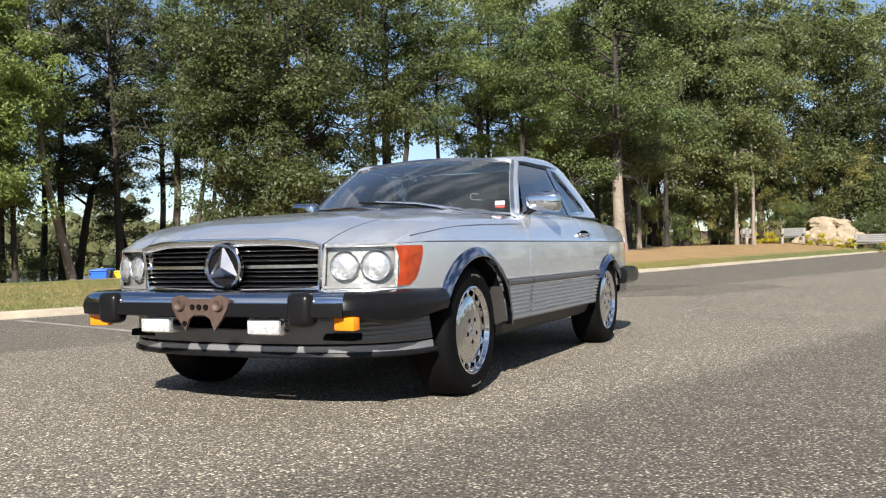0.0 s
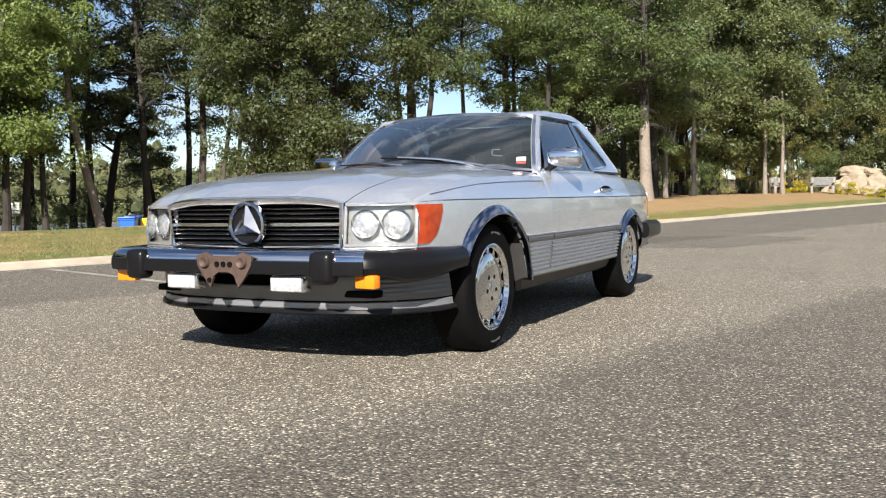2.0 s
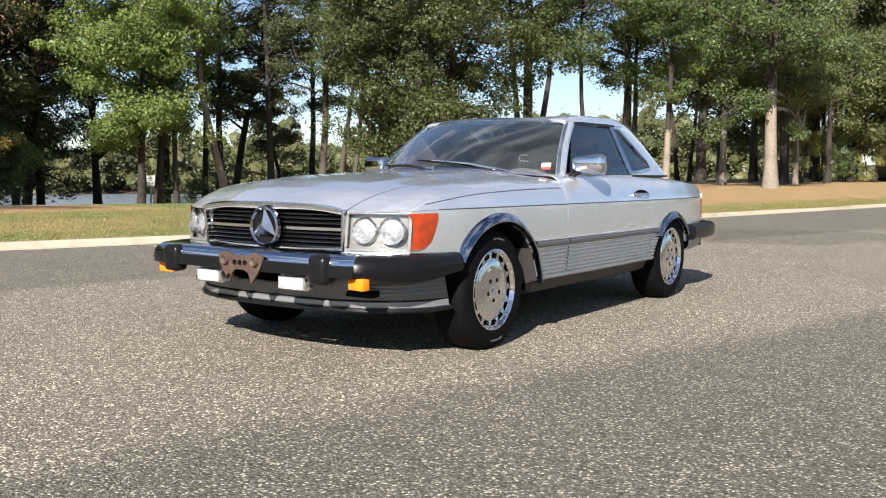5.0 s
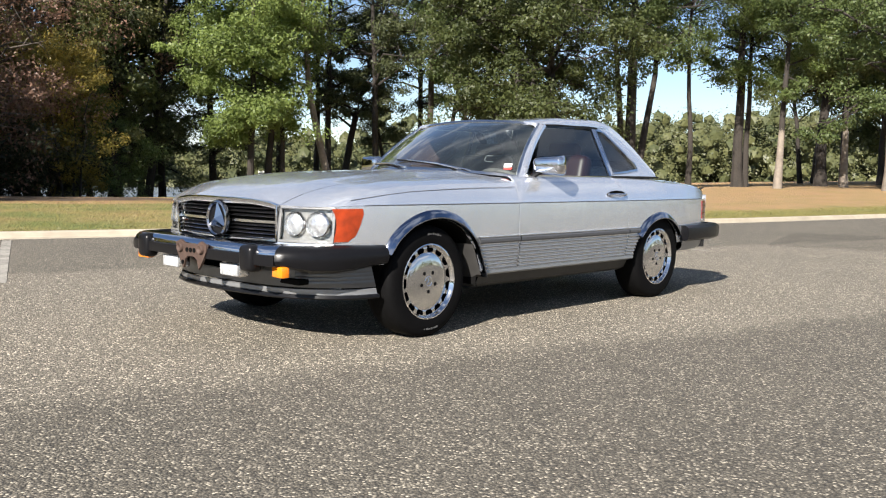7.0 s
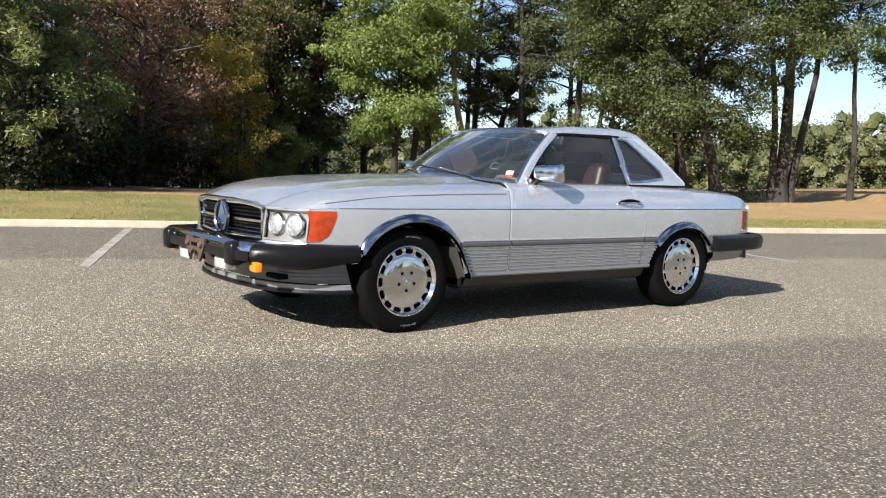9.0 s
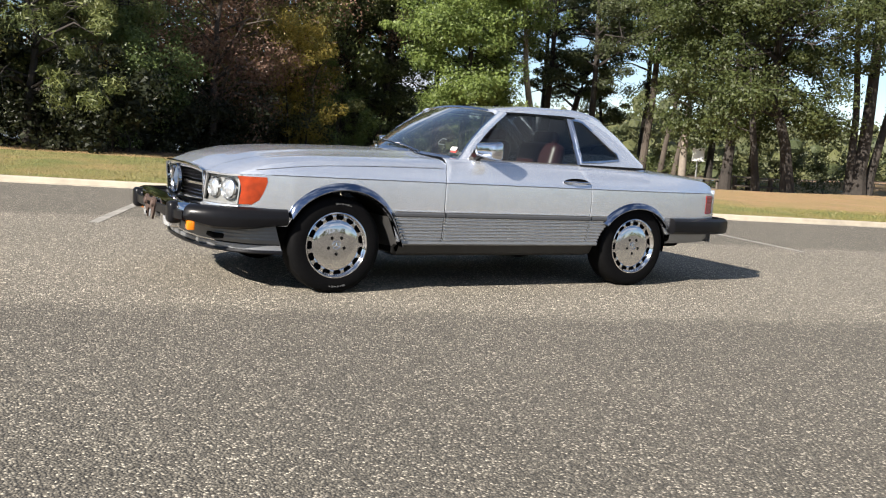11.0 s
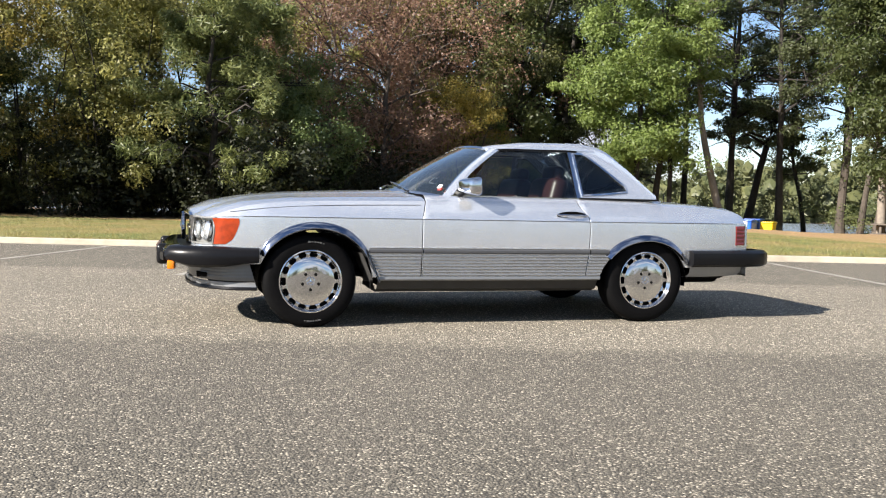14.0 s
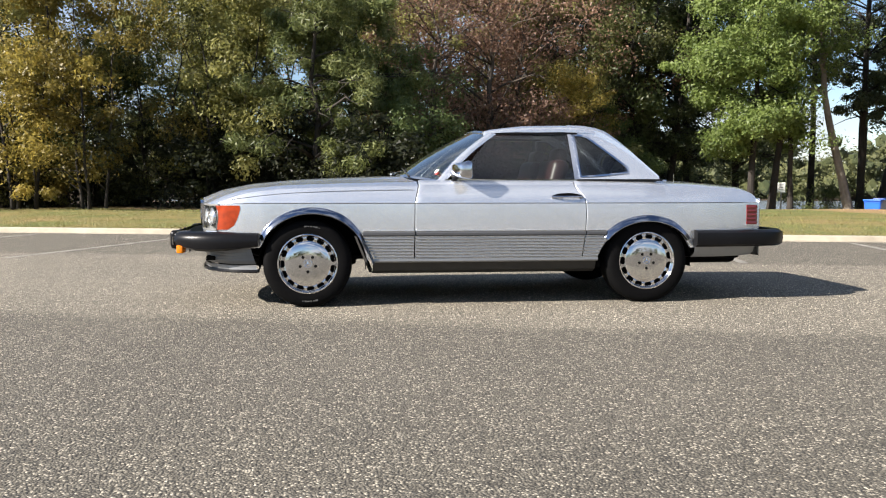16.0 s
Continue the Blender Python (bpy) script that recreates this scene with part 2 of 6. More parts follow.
def asphalt_mat(name="worn_asphalt", tone=1.0):
    """Coarse worn asphalt: pale stones in dark binder, a paler lane between two darker bands."""
    m, n, l, p = mat_new(name)
    co, sep = n.new("ShaderNodeTexCoord"), n.new("ShaderNodeSeparateXYZ")
    l.new(co.outputs["Object"], sep.inputs[0])
    # distance across the lot, square to the kerb
    ax, ay = n.new("ShaderNodeMath"), n.new("ShaderNodeMath")
    ax.operation, ax.inputs[1].default_value = "MULTIPLY", 0.29
    ay.operation = "ADD"
    l.new(sep.outputs[0], ax.inputs[0])
    l.new(ax.outputs[0], ay.inputs[0])
    l.new(sep.outputs[1], ay.inputs[1])
    wob, wadd = n.new("ShaderNodeTexNoise"), n.new("ShaderNodeMath")
    wob.inputs["Scale"].default_value, wob.inputs["Detail"].default_value = 2.0, 8
    wadd.operation, wadd.inputs[1].default_value = "MULTIPLY_ADD", 0.55
    l.new(co.outputs["Object"], wob.inputs["Vector"])
    l.new(wob.outputs[0], wadd.inputs[0])
    l.new(ay.outputs[0], wadd.inputs[2])
    band = n.new("ShaderNodeValToRGB")
    mr = n.new("ShaderNodeMapRange")
    mr.inputs["From Min"].default_value, mr.inputs["From Max"].default_value = -12.0, 12.0
    l.new(wadd.outputs[0], mr.inputs[0])
    l.new(mr.outputs[0], band.inputs[0])
    els = band.color_ramp.elements
    els[0].position, els[0].color = 0.0, (0.785, 0.785, 0.79, 1)
    els[1].position, els[1].color = 1.0, (0.86, 0.86, 0.87, 1)
    for pos, v in ((0.446, 0.80), (0.458, 1.24), (0.645, 1.26), (0.655, 0.86)):
        e = els.new(pos)
        e.color = (v, v * 0.985, v * 0.95, 1)
    # stones
    vor, ramp = n.new("ShaderNodeTexVoronoi"), n.new("ShaderNodeValToRGB")
    vor.inputs["Scale"].default_value = 110
    l.new(co.outputs["Object"], vor.inputs["Vector"])
    sepc = n.new("ShaderNodeSeparateColor")
    l.new(vor.outputs["Color"], sepc.inputs[0])
    l.new(sepc.outputs[0], ramp.inputs[0])
    re = ramp.color_ramp.elements
    re[0].position, re[0].color = 0.0, (0.098, 0.088, 0.071, 1)
    re[1].position, re[1].color = 1.0, (0.74, 0.67, 0.545, 1)
    for pos, c in ((0.30, (0.158, 0.142, 0.115, 1)), (0.82, (0.232, 0.208, 0.167, 1)), (0.90, (0.47, 0.425, 0.345, 1))):
        re.new(pos).color = c
    edge = n.new("ShaderNodeMapRange")
    edge.inputs["From Min"].default_value, edge.inputs["From Max"].default_value = 0.25, 0.75
    edge.inputs["To Min"].default_value, edge.inputs["To Max"].default_value = 1.0, 0.35
    l.new(vor.outputs["Distance"], edge.inputs[0])
    st, bt = n.new("ShaderNodeTexNoise"), n.new("ShaderNodeMapRange")
    st.inputs["Scale"].default_value, st.inputs["Detail"].default_value = 0.7, 5
    bt.inputs["To Min"].default_value, bt.inputs["To Max"].default_value = 0.8 * tone, 1.2 * tone
    l.new(co.outputs["Object"], st.inputs["Vector"])
    l.new(st.outputs[0], bt.inputs[0])
    last = ramp.outputs[0]
    for src in (edge.outputs[0], band.outputs[0], bt.outputs[0]):
        mx = n.new("ShaderNodeMix")
        mx.data_type, mx.blend_type = "RGBA", "MULTIPLY"
        mx.inputs[0].default_value = 1
        l.new(last, mx.inputs[6])
        l.new(src, mx.inputs[7])
        last = mx.outputs[2]
    l.new(last, p.inputs["Base Color"])
    p.inputs["Roughness"].default_value = 0.85
    b = n.new("ShaderNodeBump")
    b.inputs["Strength"].default_value, b.inputs["Distance"].default_value = 0.7, 0.008
    b.invert = True
    l.new(vor.outputs["Distance"], b.inputs["Height"])
    l.new(b.outputs[0], p.inputs["Normal"])
    return m


def turf_mat():
    """Green turf by the kerb, dry tan grass further off, dark brown under the trees and on the far bank."""
    m, n, l, p = mat_new("turf")
    co = n.new("ShaderNodeTexCoord")
    at = n.new("ShaderNodeAttribute")
    at.attribute_name = "dry"
    wob = n.new("ShaderNodeTexNoise")
    wob.inputs["Scale"].default_value, wob.inputs["Detail"].default_value = 0.8, 8
    l.new(co.outputs["Object"], wob.inputs["Vector"])
    ad = n.new("ShaderNodeMath")
    ad.operation, ad.inputs[1].default_value, ad.inputs[2].default_value = "MULTIPLY_ADD", 0.7, -0.35
    sm = n.new("ShaderNodeMath")
    sm.operation = "ADD"
    l.new(wob.outputs[0], ad.inputs[0])
    l.new(ad.outputs[0], sm.inputs[0])
    l.new(at.outputs["Fac"], sm.inputs[1])
    ramp = n.new("ShaderNodeValToRGB")
    re = ramp.color_ramp.elements
    re[0].position, re[0].color = 0.0, (0.085, 0.12, 0.022, 1)
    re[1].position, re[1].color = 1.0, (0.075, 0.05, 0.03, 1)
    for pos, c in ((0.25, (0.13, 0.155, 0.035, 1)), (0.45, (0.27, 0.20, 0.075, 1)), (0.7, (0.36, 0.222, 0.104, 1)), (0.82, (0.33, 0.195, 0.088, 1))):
        re.new(pos).color = c
    l.new(sm.outputs[0], ramp.inputs[0])
    fine = n.new("ShaderNodeTexNoise")
    fine.inputs["Scale"].default_value, fine.inputs["Detail"].default_value = 45, 4
    l.new(co.outputs["Object"], fine.inputs["Vector"])
    mr = n.new("ShaderNodeMapRange")
    mr.inputs["From Min"].default_value, mr.inputs["From Max"].default_value = 0.3, 0.7
    mr.inputs["To Min"].default_value, mr.inputs["To Max"].default_value = 0.6, 1.4
    l.new(fine.outputs[0], mr.inputs[0])
    mx = n.new("ShaderNodeMix")
    mx.data_type, mx.blend_type = "RGBA", "MULTIPLY"
    mx.inputs[0].default_value = 1
    l.new(ramp.outputs[0], mx.inputs[6])
    l.new(mr.outputs[0], mx.inputs[7])
    l.new(mx.outputs[2], p.inputs["Base Color"])
    p.inputs["Roughness"].default_value = 0.9
    b = n.new("ShaderNodeBump")
    b.inputs["Strength"].default_value, b.inputs["Distance"].default_value = 1.0, 0.05
    l.new(fine.outputs[0], b.inputs["Height"])
    l.new(b.outputs[0], p.inputs["Normal"])
    return m


def water_mat():
    m, n, l, p = mat_new("lake_water")
    p.inputs["Base Color"].default_value = (0.16, 0.19, 0.22, 1)
    p.inputs["Roughness"].default_value = 0.22
    co, no, b = n.new("ShaderNodeTexCoord"), n.new("ShaderNodeTexNoise"), n.new("ShaderNodeBump")
    no.inputs["Scale"].default_value = 2.6
    b.inputs["Strength"].default_value, b.inputs["Distance"].default_value = 0.9, 0.35
    l.new(co.outputs["Object"], no.inputs["Vector"])
    l.new(no.outputs[0], b.inputs["Height"])
    l.new(b.outputs[0], p.inputs["Normal"])
    return m


for k, spec in (("rubber", 0.18), ("tyre", 0.05), ("black", 0.05)):
    M[k].node_tree.nodes["Principled BSDF"].inputs["Specular IOR Level"].default_value = spec
M["asphalt"], M["patch"], M["turf"], M["water"] = asphalt_mat(), asphalt_mat("tarred_asphalt", 0.72), turf_mat(), water_mat()


# ---- mesh helpers ----
def lerp_table(table, x):
    return float(np.interp(x, [a for a, _ in table], [b for _, b in table]))


def finish(name, me, material, parent, label="", smooth=True, angle=35):
    if smooth:
        me.polygons.foreach_set("use_smooth", [True] * len(me.polygons))
        me.set_sharp_from_angle(angle=radians(angle))
    me.materials.append(material)
    ob = new(name, me)
    if parent:
        ob.parent = parent
    if label:
        ob["label"] = label
    return ob


def part(name, bm, material, parent, label="", smooth=True, angle=35):
    bmesh.ops.recalc_face_normals(bm, faces=bm.faces)
    me = bpy.data.meshes.new(name)
    bm.to_mesh(me)
    bm.free()
    return finish(name, me, material, parent, label, smooth, angle)


def arrays(name, verts, faces, material, parent=None, label="", smooth=False):
    me = bpy.data.meshes.new(name)
    me.from_pydata(np.asarray(verts, float).tolist(), [], np.asarray(faces).tolist())
    return finish(name, me, material, parent, label, smooth)


def grid(bm, rows, close=False):
    """Faces between rows of points, all of one length."""
    vs = [[bm.verts.new(p) for p in row] for row in rows]
    for a, b in zip(vs, vs[1:]):
        k = len(a) if close else len(a) - 1
        for i in range(k):
            q = [a[i], a[(i + 1) % len(a)], b[(i + 1) % len(a)], b[i]]
            try:
                bm.faces.new(q)
            except ValueError:
                pass
    return vs


def sweep(bm, path, section, up=Vector((0, 0, 1)), cap=True, close=False):
    """A closed section (side, up) carried along a path."""
    path = [Vector(p) for p in path]
    rows = []
    for i, p in enumerate(path):
        a = path[i - 1] if (i or close) else path[0]
        b = path[(i + 1) % len(path)] if (i + 1 < len(path) or close) else path[-1]
        d = (b - a).normalized()
        s = d.cross(up).normalized()
        u = s.cross(d)
        rows.append([p + s * q + u * r for q, r in section])
    if close:
        rows.append(rows[0])
    vs = grid(bm, rows, True)
    if close:
        bmesh.ops.remove_doubles(bm, verts=bm.verts, dist=1e-5)
    elif cap:
        bm.faces.new(vs[0])
        bm.faces.new(vs[-1])


def tube(bm, path, radii, n=8):
    path = [Vector(p) for p in path]
    rows = []
    for i, p in enumerate(path):
        d = (path[min(i + 1, len(path) - 1)] - path[max(i - 1, 0)]).normalized()
        s = d.cross(Vector((0.31, 0.17, 0.94)) if abs(d.z) < 0.9 else Vector((1, 0.2, 0))).normalized()
        u = s.cross(d)
        r = radii[i] if isinstance(radii, (list, tuple)) else radii
        rows.append([p + (s * math.cos(a) + u * math.sin(a)) * r for a in np.linspace(0, 2 * math.pi, n, endpoint=False)])
    vs = grid(bm, rows, True)
    bm.faces.new(vs[0])
    bm.faces.new(vs[-1])


def lathe(bm, profile, n=48, m=None):
    """Turns (radius, along y) points round the y axis."""
    rows = []
    for r, y in profile:
        rows.append([Vector((r * math.cos(a), y, r * math.sin(a))) for a in np.linspace(0, 2 * math.pi, n, endpoint=False)])
    vs = grid(bm, rows, True)
    if m is not None:
        bmesh.ops.transform(bm, matrix=m, verts=[v for row in vs for v in row])
    return vs


def box(bm, c, s, bevel=0.0, m=None, seg=2):
    r = bmesh.ops.create_cube(bm, size=1.0)
    vs = r["verts"]
    bmesh.ops.scale(bm, vec=s, verts=vs)
    if bevel:
        es = list({e for v in vs for e in v.link_edges})
        out = bmesh.ops.bevel(bm, geom=es, offset=bevel, segments=seg, affect="EDGES", profile=0.5)
        vs = list({v for f in out["faces"] for v in f.verts} | {v for v in vs if v.is_valid})
    bmesh.ops.transform(bm, matrix=Matrix.Translation(c) @ (m or Matrix()), verts=vs)
    return vs


# ---- ground, pavement, kerb, lake ----
KERB = [(-160, 52.0), (-60, 24.3), (-10, 10.2), (-4, 8.5), (0, 7.4), (4, 6.25), (8, 5.1), (14, 3.7), (20, 2.7), (26, 1.75), (53, -2.4), (90, -8.0), (200, -26.0)]


def kerb_y(x):
    return lerp_table(KERB, x)


def shore(x):
    """How far beyond the kerb the lake's near bank lies."""
    return lerp_table([(-40, 60), (2, 32), (8, 26), (16, 25), (24, 27), (34, 32), (60, 50), (120, 60)], x)


def ground_z(x, y):
    n = y - kerb_y(x)
    if n < 0.0:
        return -0.08
    z = 0.075 + 0.085 * min(n, 3) / 3 + lerp_table([(18, 0.0), (27, 0.12), (34, 0.34), (46, 0.40), (58, 0.5), (75, 0.7)], x) * min(n / 5, 1)
    s = shore(x)
    f = min(max((n - s * 0.35) / (s * 0.65), 0), 1)
    z -= 1.12 * f * f
    z -= 0.62 * math.exp(-((n - 16) / 4) ** 2) * lerp_table([(15, 0.0), (18, 1.0), (27, 1.0), (33, 0.0)], x)
    if n > s:
        z -= min((n - s) * 0.35, 2.2)
    return z + 0.03 * noise.noise(Vector((x * 0.3, y * 0.3, 0)))


def build_ground():
    xs = np.unique(np.concatenate([np.linspace(-3000, -160, 6), np.linspace(-160, -14, 16), np.arange(-14, 62, 1.0), np.linspace(62, 200, 24), np.linspace(200, 3000, 6)]))
    ns = np.unique(np.concatenate([[-3000, -600, -100, -20, -0.02, 0.0], np.linspace(0, 12, 13), np.linspace(12, 60, 41), np.linspace(60, 170, 23), [190, 300, 700, 3000]]))
    verts, faces, dry = [], [], []
    for x in xs:
        for k in ns:
            y = kerb_y(x) + k
            far = math.hypot(x, y)
            z = ground_z(x, y)
            if k > 20:
                rise = (far - lerp_table([(-40, 104), (20, 106), (60, 108), (200, 112)], x)) * 0.12
                z = max(z, min(-1.9 + rise, 3.0)) if rise > 0 else z
            verts.append((x, y, z))
            if k < 0.6:
                d = 0.30
            elif x > 12:
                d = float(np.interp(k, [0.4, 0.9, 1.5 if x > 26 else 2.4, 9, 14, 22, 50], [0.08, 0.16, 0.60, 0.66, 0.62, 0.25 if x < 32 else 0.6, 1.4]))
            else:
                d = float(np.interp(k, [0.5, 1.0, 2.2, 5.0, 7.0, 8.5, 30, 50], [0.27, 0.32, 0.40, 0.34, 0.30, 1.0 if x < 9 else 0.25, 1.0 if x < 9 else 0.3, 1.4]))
            dry.append(d)
    nn = len(ns)
    for i in range(len(xs) - 1):
        for j in range(nn - 1):
            faces.append((i * nn + j, (i + 1) * nn + j, (i + 1) * nn + j + 1, i * nn + j + 1))
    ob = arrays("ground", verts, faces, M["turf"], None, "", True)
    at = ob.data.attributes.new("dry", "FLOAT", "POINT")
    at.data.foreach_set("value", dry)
    tagged(ob, "mown green and dry tan grass sloping to a lake", "ground", kind="structure")


build_ground()


def kerb_line(step=1.0, a=-160, b=200):
    xs = np.arange(a, b + 0.1, step)
    return [(float(x), kerb_y(x)) for x in xs]


bm = bmesh.new()
line = kerb_line(2.0)
grid(bm, [[(x, y - 0.08, 0.0) for x, y in line], [(x, y - 12, 0.0) for x, y in line], [(x, -60, 0.0) for x, y in line], [(x * 3, -400, 0.0) for x, y in line]])
tagged(part("pavement", bm, M["asphalt"], None), "coarse worn grey asphalt of a parking lot", "pavement", kind="structure")
bm = bmesh.new()
sec = [(0.235, -0.05), (0.235, 0.006), (0.27, 0.012), (0.31, 0.015), (0.325, 0.07), (0.345, 0.085), (0.42, 0.088), (0.43, 0.0)]
rows = [[(x, y - 0.34 + q, z) for x, y in kerb_line(0.5, -60, 120)] for q, z in sec]
grid(bm, rows)
tagged(part("kerb", bm, M["kerb"], None, angle=25), "pale tan concrete kerb and gutter along the lot", "kerb", kind="structure")
bm = bmesh.new()
grid(bm, [[(x, y, -1.5) for x in (-60, 40, 150)] for y in (10, 80, 240)])
tagged(part("water", bm, M["water"], None), "calm pale lake water behind the trees", "lake", kind="structure")

for (x0, y0), (x1, y1) in (((-3.5, 3.55), (-1.9, 7.6)), ((-0.87, 2.9), (0.70, 6.88)), ((2.2, 3.2), (3.15, 6.15)), ((6.7, 0.9), (7.6, 4.85)), ((4.6, 2.0), (5.45, 5.5)), ((-6.2, 4.3), (-4.55, 8.3))):
    bm = bmesh.new()
    d = Vector((x1 - x0, y1 - y0, 0)).normalized()
    s = Vector((-d.y, d.x, 0)) * 0.05
    k = 14
    a, b = Vector((x0, y0, 0.004)), Vector((x1, y1, 0.004))
    grid(bm, [[a.lerp(b, i / k) + s * (1 + 0.25 * noise.noise(Vector((i, x0, 0)))) for i in range(k + 1)], [a.lerp(b, i / k) - s * (1 + 0.25 * noise.noise(Vector((i, x0, 5)))) for i in range(k + 1)]])
    tagged(part("parking_line", bm, M["line"], None), "faded white parking line on the asphalt", "line", "parking lines", "structure")


# a darker tarred strip on the asphalt
bm = bmesh.new()
TAR = [(8.2, 0.8), (8.6, -0.5), (10.6, -1.3), (11.7, -1.3), (12.2, -0.2), (11.4, 1.7)]
k = len(TAR) // 2
low, high = TAR[:k], TAR[k:][::-1]
rows = []
for f in np.linspace(0, 1, 9):
    row = []
    for g in np.linspace(0, 1, 40):
        a = Vector((np.interp(g * (k - 1), range(k), [p[0] for p in low]), np.interp(g * (k - 1), range(k), [p[1] for p in low]), 0.004))
        b = Vector((np.interp(g * (k - 1), range(k), [p[0] for p in high]), np.interp(g * (k - 1), range(k), [p[1] for p in high]), 0.004))
        w = 0.12 * noise.noise(Vector((g * 9, f * 2, 0.0)))
        row.append(a.lerp(b, f) + Vector((w, w * 0.5, 0)))
    rows.append(row)
grid(bm, rows)
tagged(part("tar_patch", bm, M["patch"], None), "darker tarred patch in the worn asphalt", "pavement", kind="structure")


# ---- trees ----
ball = bmesh.new()
bmesh.ops.create_icosphere(ball, subdivisions=1, radius=1.0)
BALL = np.array([v.co[:] for v in ball.verts])
BALL_F = np.array([[v.index for v in f.verts] for f in ball.faces])
ball.free()


def leaf_cloud(rng, centres, radii, per, size, flat=0.75, up=0.5, narrow=0.55):
    """Small pointed leaves scattered in clumps."""
    vs, fs = [], []
    for c, r in zip(centres, radii):
        d = rng.normal(size=(per, 3))
        d /= np.linalg.norm(d, axis=1)[:, None]
        pos = c + d * (r * rng.uniform(0.04, 1.0, per) ** 0.5)[:, None] * (1, 1, flat)
        nrm = d * 0.85 + rng.normal(size=(per, 3)) * 0.5 + (-0.1, -0.05, up * 0.7)
        nrm /= np.linalg.norm(nrm, axis=1)[:, None]
        t = np.cross(nrm, rng.normal(size=(per, 3)))
        t /= np.linalg.norm(t, axis=1)[:, None]
        b = np.cross(nrm, t)
        s = (size * rng.uniform(0.6, 1.35, per))[:, None]
        tri = np.stack([pos + t * s * 1.2, pos - t * s * 0.7 + b * s * narrow * 1.2, pos - t * s * 0.8 - b * s * narrow * 1.2], 1)
        vs.append(tri.reshape(-1, 3))
    v = np.concatenate(vs)
    f = np.arange(len(v)).reshape(-1, 3)
    return v, f


def tree_meshes(seed, height, base, spread, leaf, clumps, per, bark, leaves, trunk_r, stems=1, lean=0.0, shape="round", clump_r=0.9, limbs=16):
    """A trunk with limbs, and a crown of leaf clumps round the limb ends."""
    rng = np.random.default_rng(seed)
    per, leaf, clumps, clump_r = int(per * 1.75), leaf * 0.70, int(clumps * 0.56), clump_r * 1.06
    bm = bmesh.new()
    ends = []
    for s in range(stems):
        ang = rng.uniform(0, 6.28)
        off = 0.0 if stems == 1 else 0.35
        p = np.array([off * math.cos(ang), off * math.sin(ang), -0.25])
        tilt = np.array([math.cos(ang), math.sin(ang), 0]) * (lean if stems == 1 else 0.10 + lean)
        top = height * rng.uniform(0.86, 1.0)
        k = 9
        pts, rad = [], []
        for i in range(k + 1):
            f = i / k
            pts.append(tuple(p + tilt * top * f * (0.6 + 0.4 * f) + np.array([rng.normal() * 0.10 * f * 1.5, rng.normal() * 0.10 * f * 1.5, top * f])))
            rad.append(trunk_r * (1 - 0.86 * f) * (1.35 if i == 0 else 1.0) / math.sqrt(stems))
        tube(bm, pts, rad, 8)
        for j in range(limbs // stems):
            f = rng.uniform(base / height * 0.75, 0.96)
            i = min(int(f * k), k - 1)
            a = np.array(pts[i]) + (np.array(pts[i + 1]) - np.array(pts[i])) * (f * k - i)
            th = rng.uniform(0, 6.28)
            g = (f - base / height) / (1 - base / height)
            if shape == "round":
                reach = spread * (0.35 + 0.75 * math.sin(math.pi * min(max(g * 0.85 + 0.12, 0.05), 0.97)))
            elif shape == "cone":
                reach = spread * (1.05 - 0.9 * max(g, 0))
            else:
                reach = spread * rng.uniform(0.5, 1.0)
            reach *= rng.uniform(0.55, 1.05)
            rise = reach * (0.1 if shape == "cone" else rng.uniform(0.15, 0.75))
            e = a + np.array([math.cos(th) * reach, math.sin(th) * reach, rise])
            mid = (a + e) / 2 + np.array([0, 0, 0.12 * reach]) + rng.normal(size=3) * 0.1
            r0 = rad[i] * 0.45
            tube(bm, [tuple(a), tuple(mid), tuple(e)], [r0, r0 * 0.6, r0 * 0.15], 5)
            for _ in range(2):
                t = rng.uniform(0.4, 0.9)
                q = mid + (e - mid) * t
                w = q + rng.normal(size=3) * (0.35, 0.35, 0.3) * reach * 0.6
                tube(bm, [tuple(q), tuple((q + w) / 2 + (0, 0, 0.05)), tuple(w)], [r0 * 0.4, r0 * 0.25, r0 * 0.08], 4)
                ends.append(w)
            ends += [e, (mid + e) / 2]
        ends.append(np.array(pts[-1]))
    bmesh.ops.recalc_face_normals(bm, faces=bm.faces)
    me = bpy.data.meshes.new("trunk")
    bm.to_mesh(me)
    bm.free()
    me.polygons.foreach_set("use_smooth", [True] * len(me.polygons))
    me.materials.append(bark)
    ends = np.array(ends)
    pick = ends[rng.integers(0, len(ends), clumps)] + rng.normal(size=(clumps, 3)) * clump_r * 0.55
    radii = clump_r * rng.uniform(0.45, 1.2, clumps)
    v, f = leaf_cloud(rng, pick, radii, per, leaf, narrow=0.16 if shape == "cone" else 0.55)
    keep = v.reshape(-1, 3, 3)[:, :, 2].min(1) > 0.05
    v = v.reshape(-1, 3, 3)[keep].reshape(-1, 3)
    cr = bpy.data.meshes.new("crown")
    f = np.arange(len(v)).reshape(-1, 3)
    cr.from_pydata(v.tolist(), [], f.tolist())
    cr.materials.append(leaves)
    return me, cr


def plant(meshes, x, y, scale=1.0, turn=0.0, label="", name="tree", squash=1.0, category="tree", sink=0.0):
    t = tagged(new(name), label, category)
    t.location, t.rotation_euler, t.scale = (x, y, ground_z(x, y) - sink), (0, 0, turn), (scale * squash, scale * squash, scale)
    for nm, me in zip(("trunk", "crown"), meshes):
        new(nm, me).parent = t
    return t


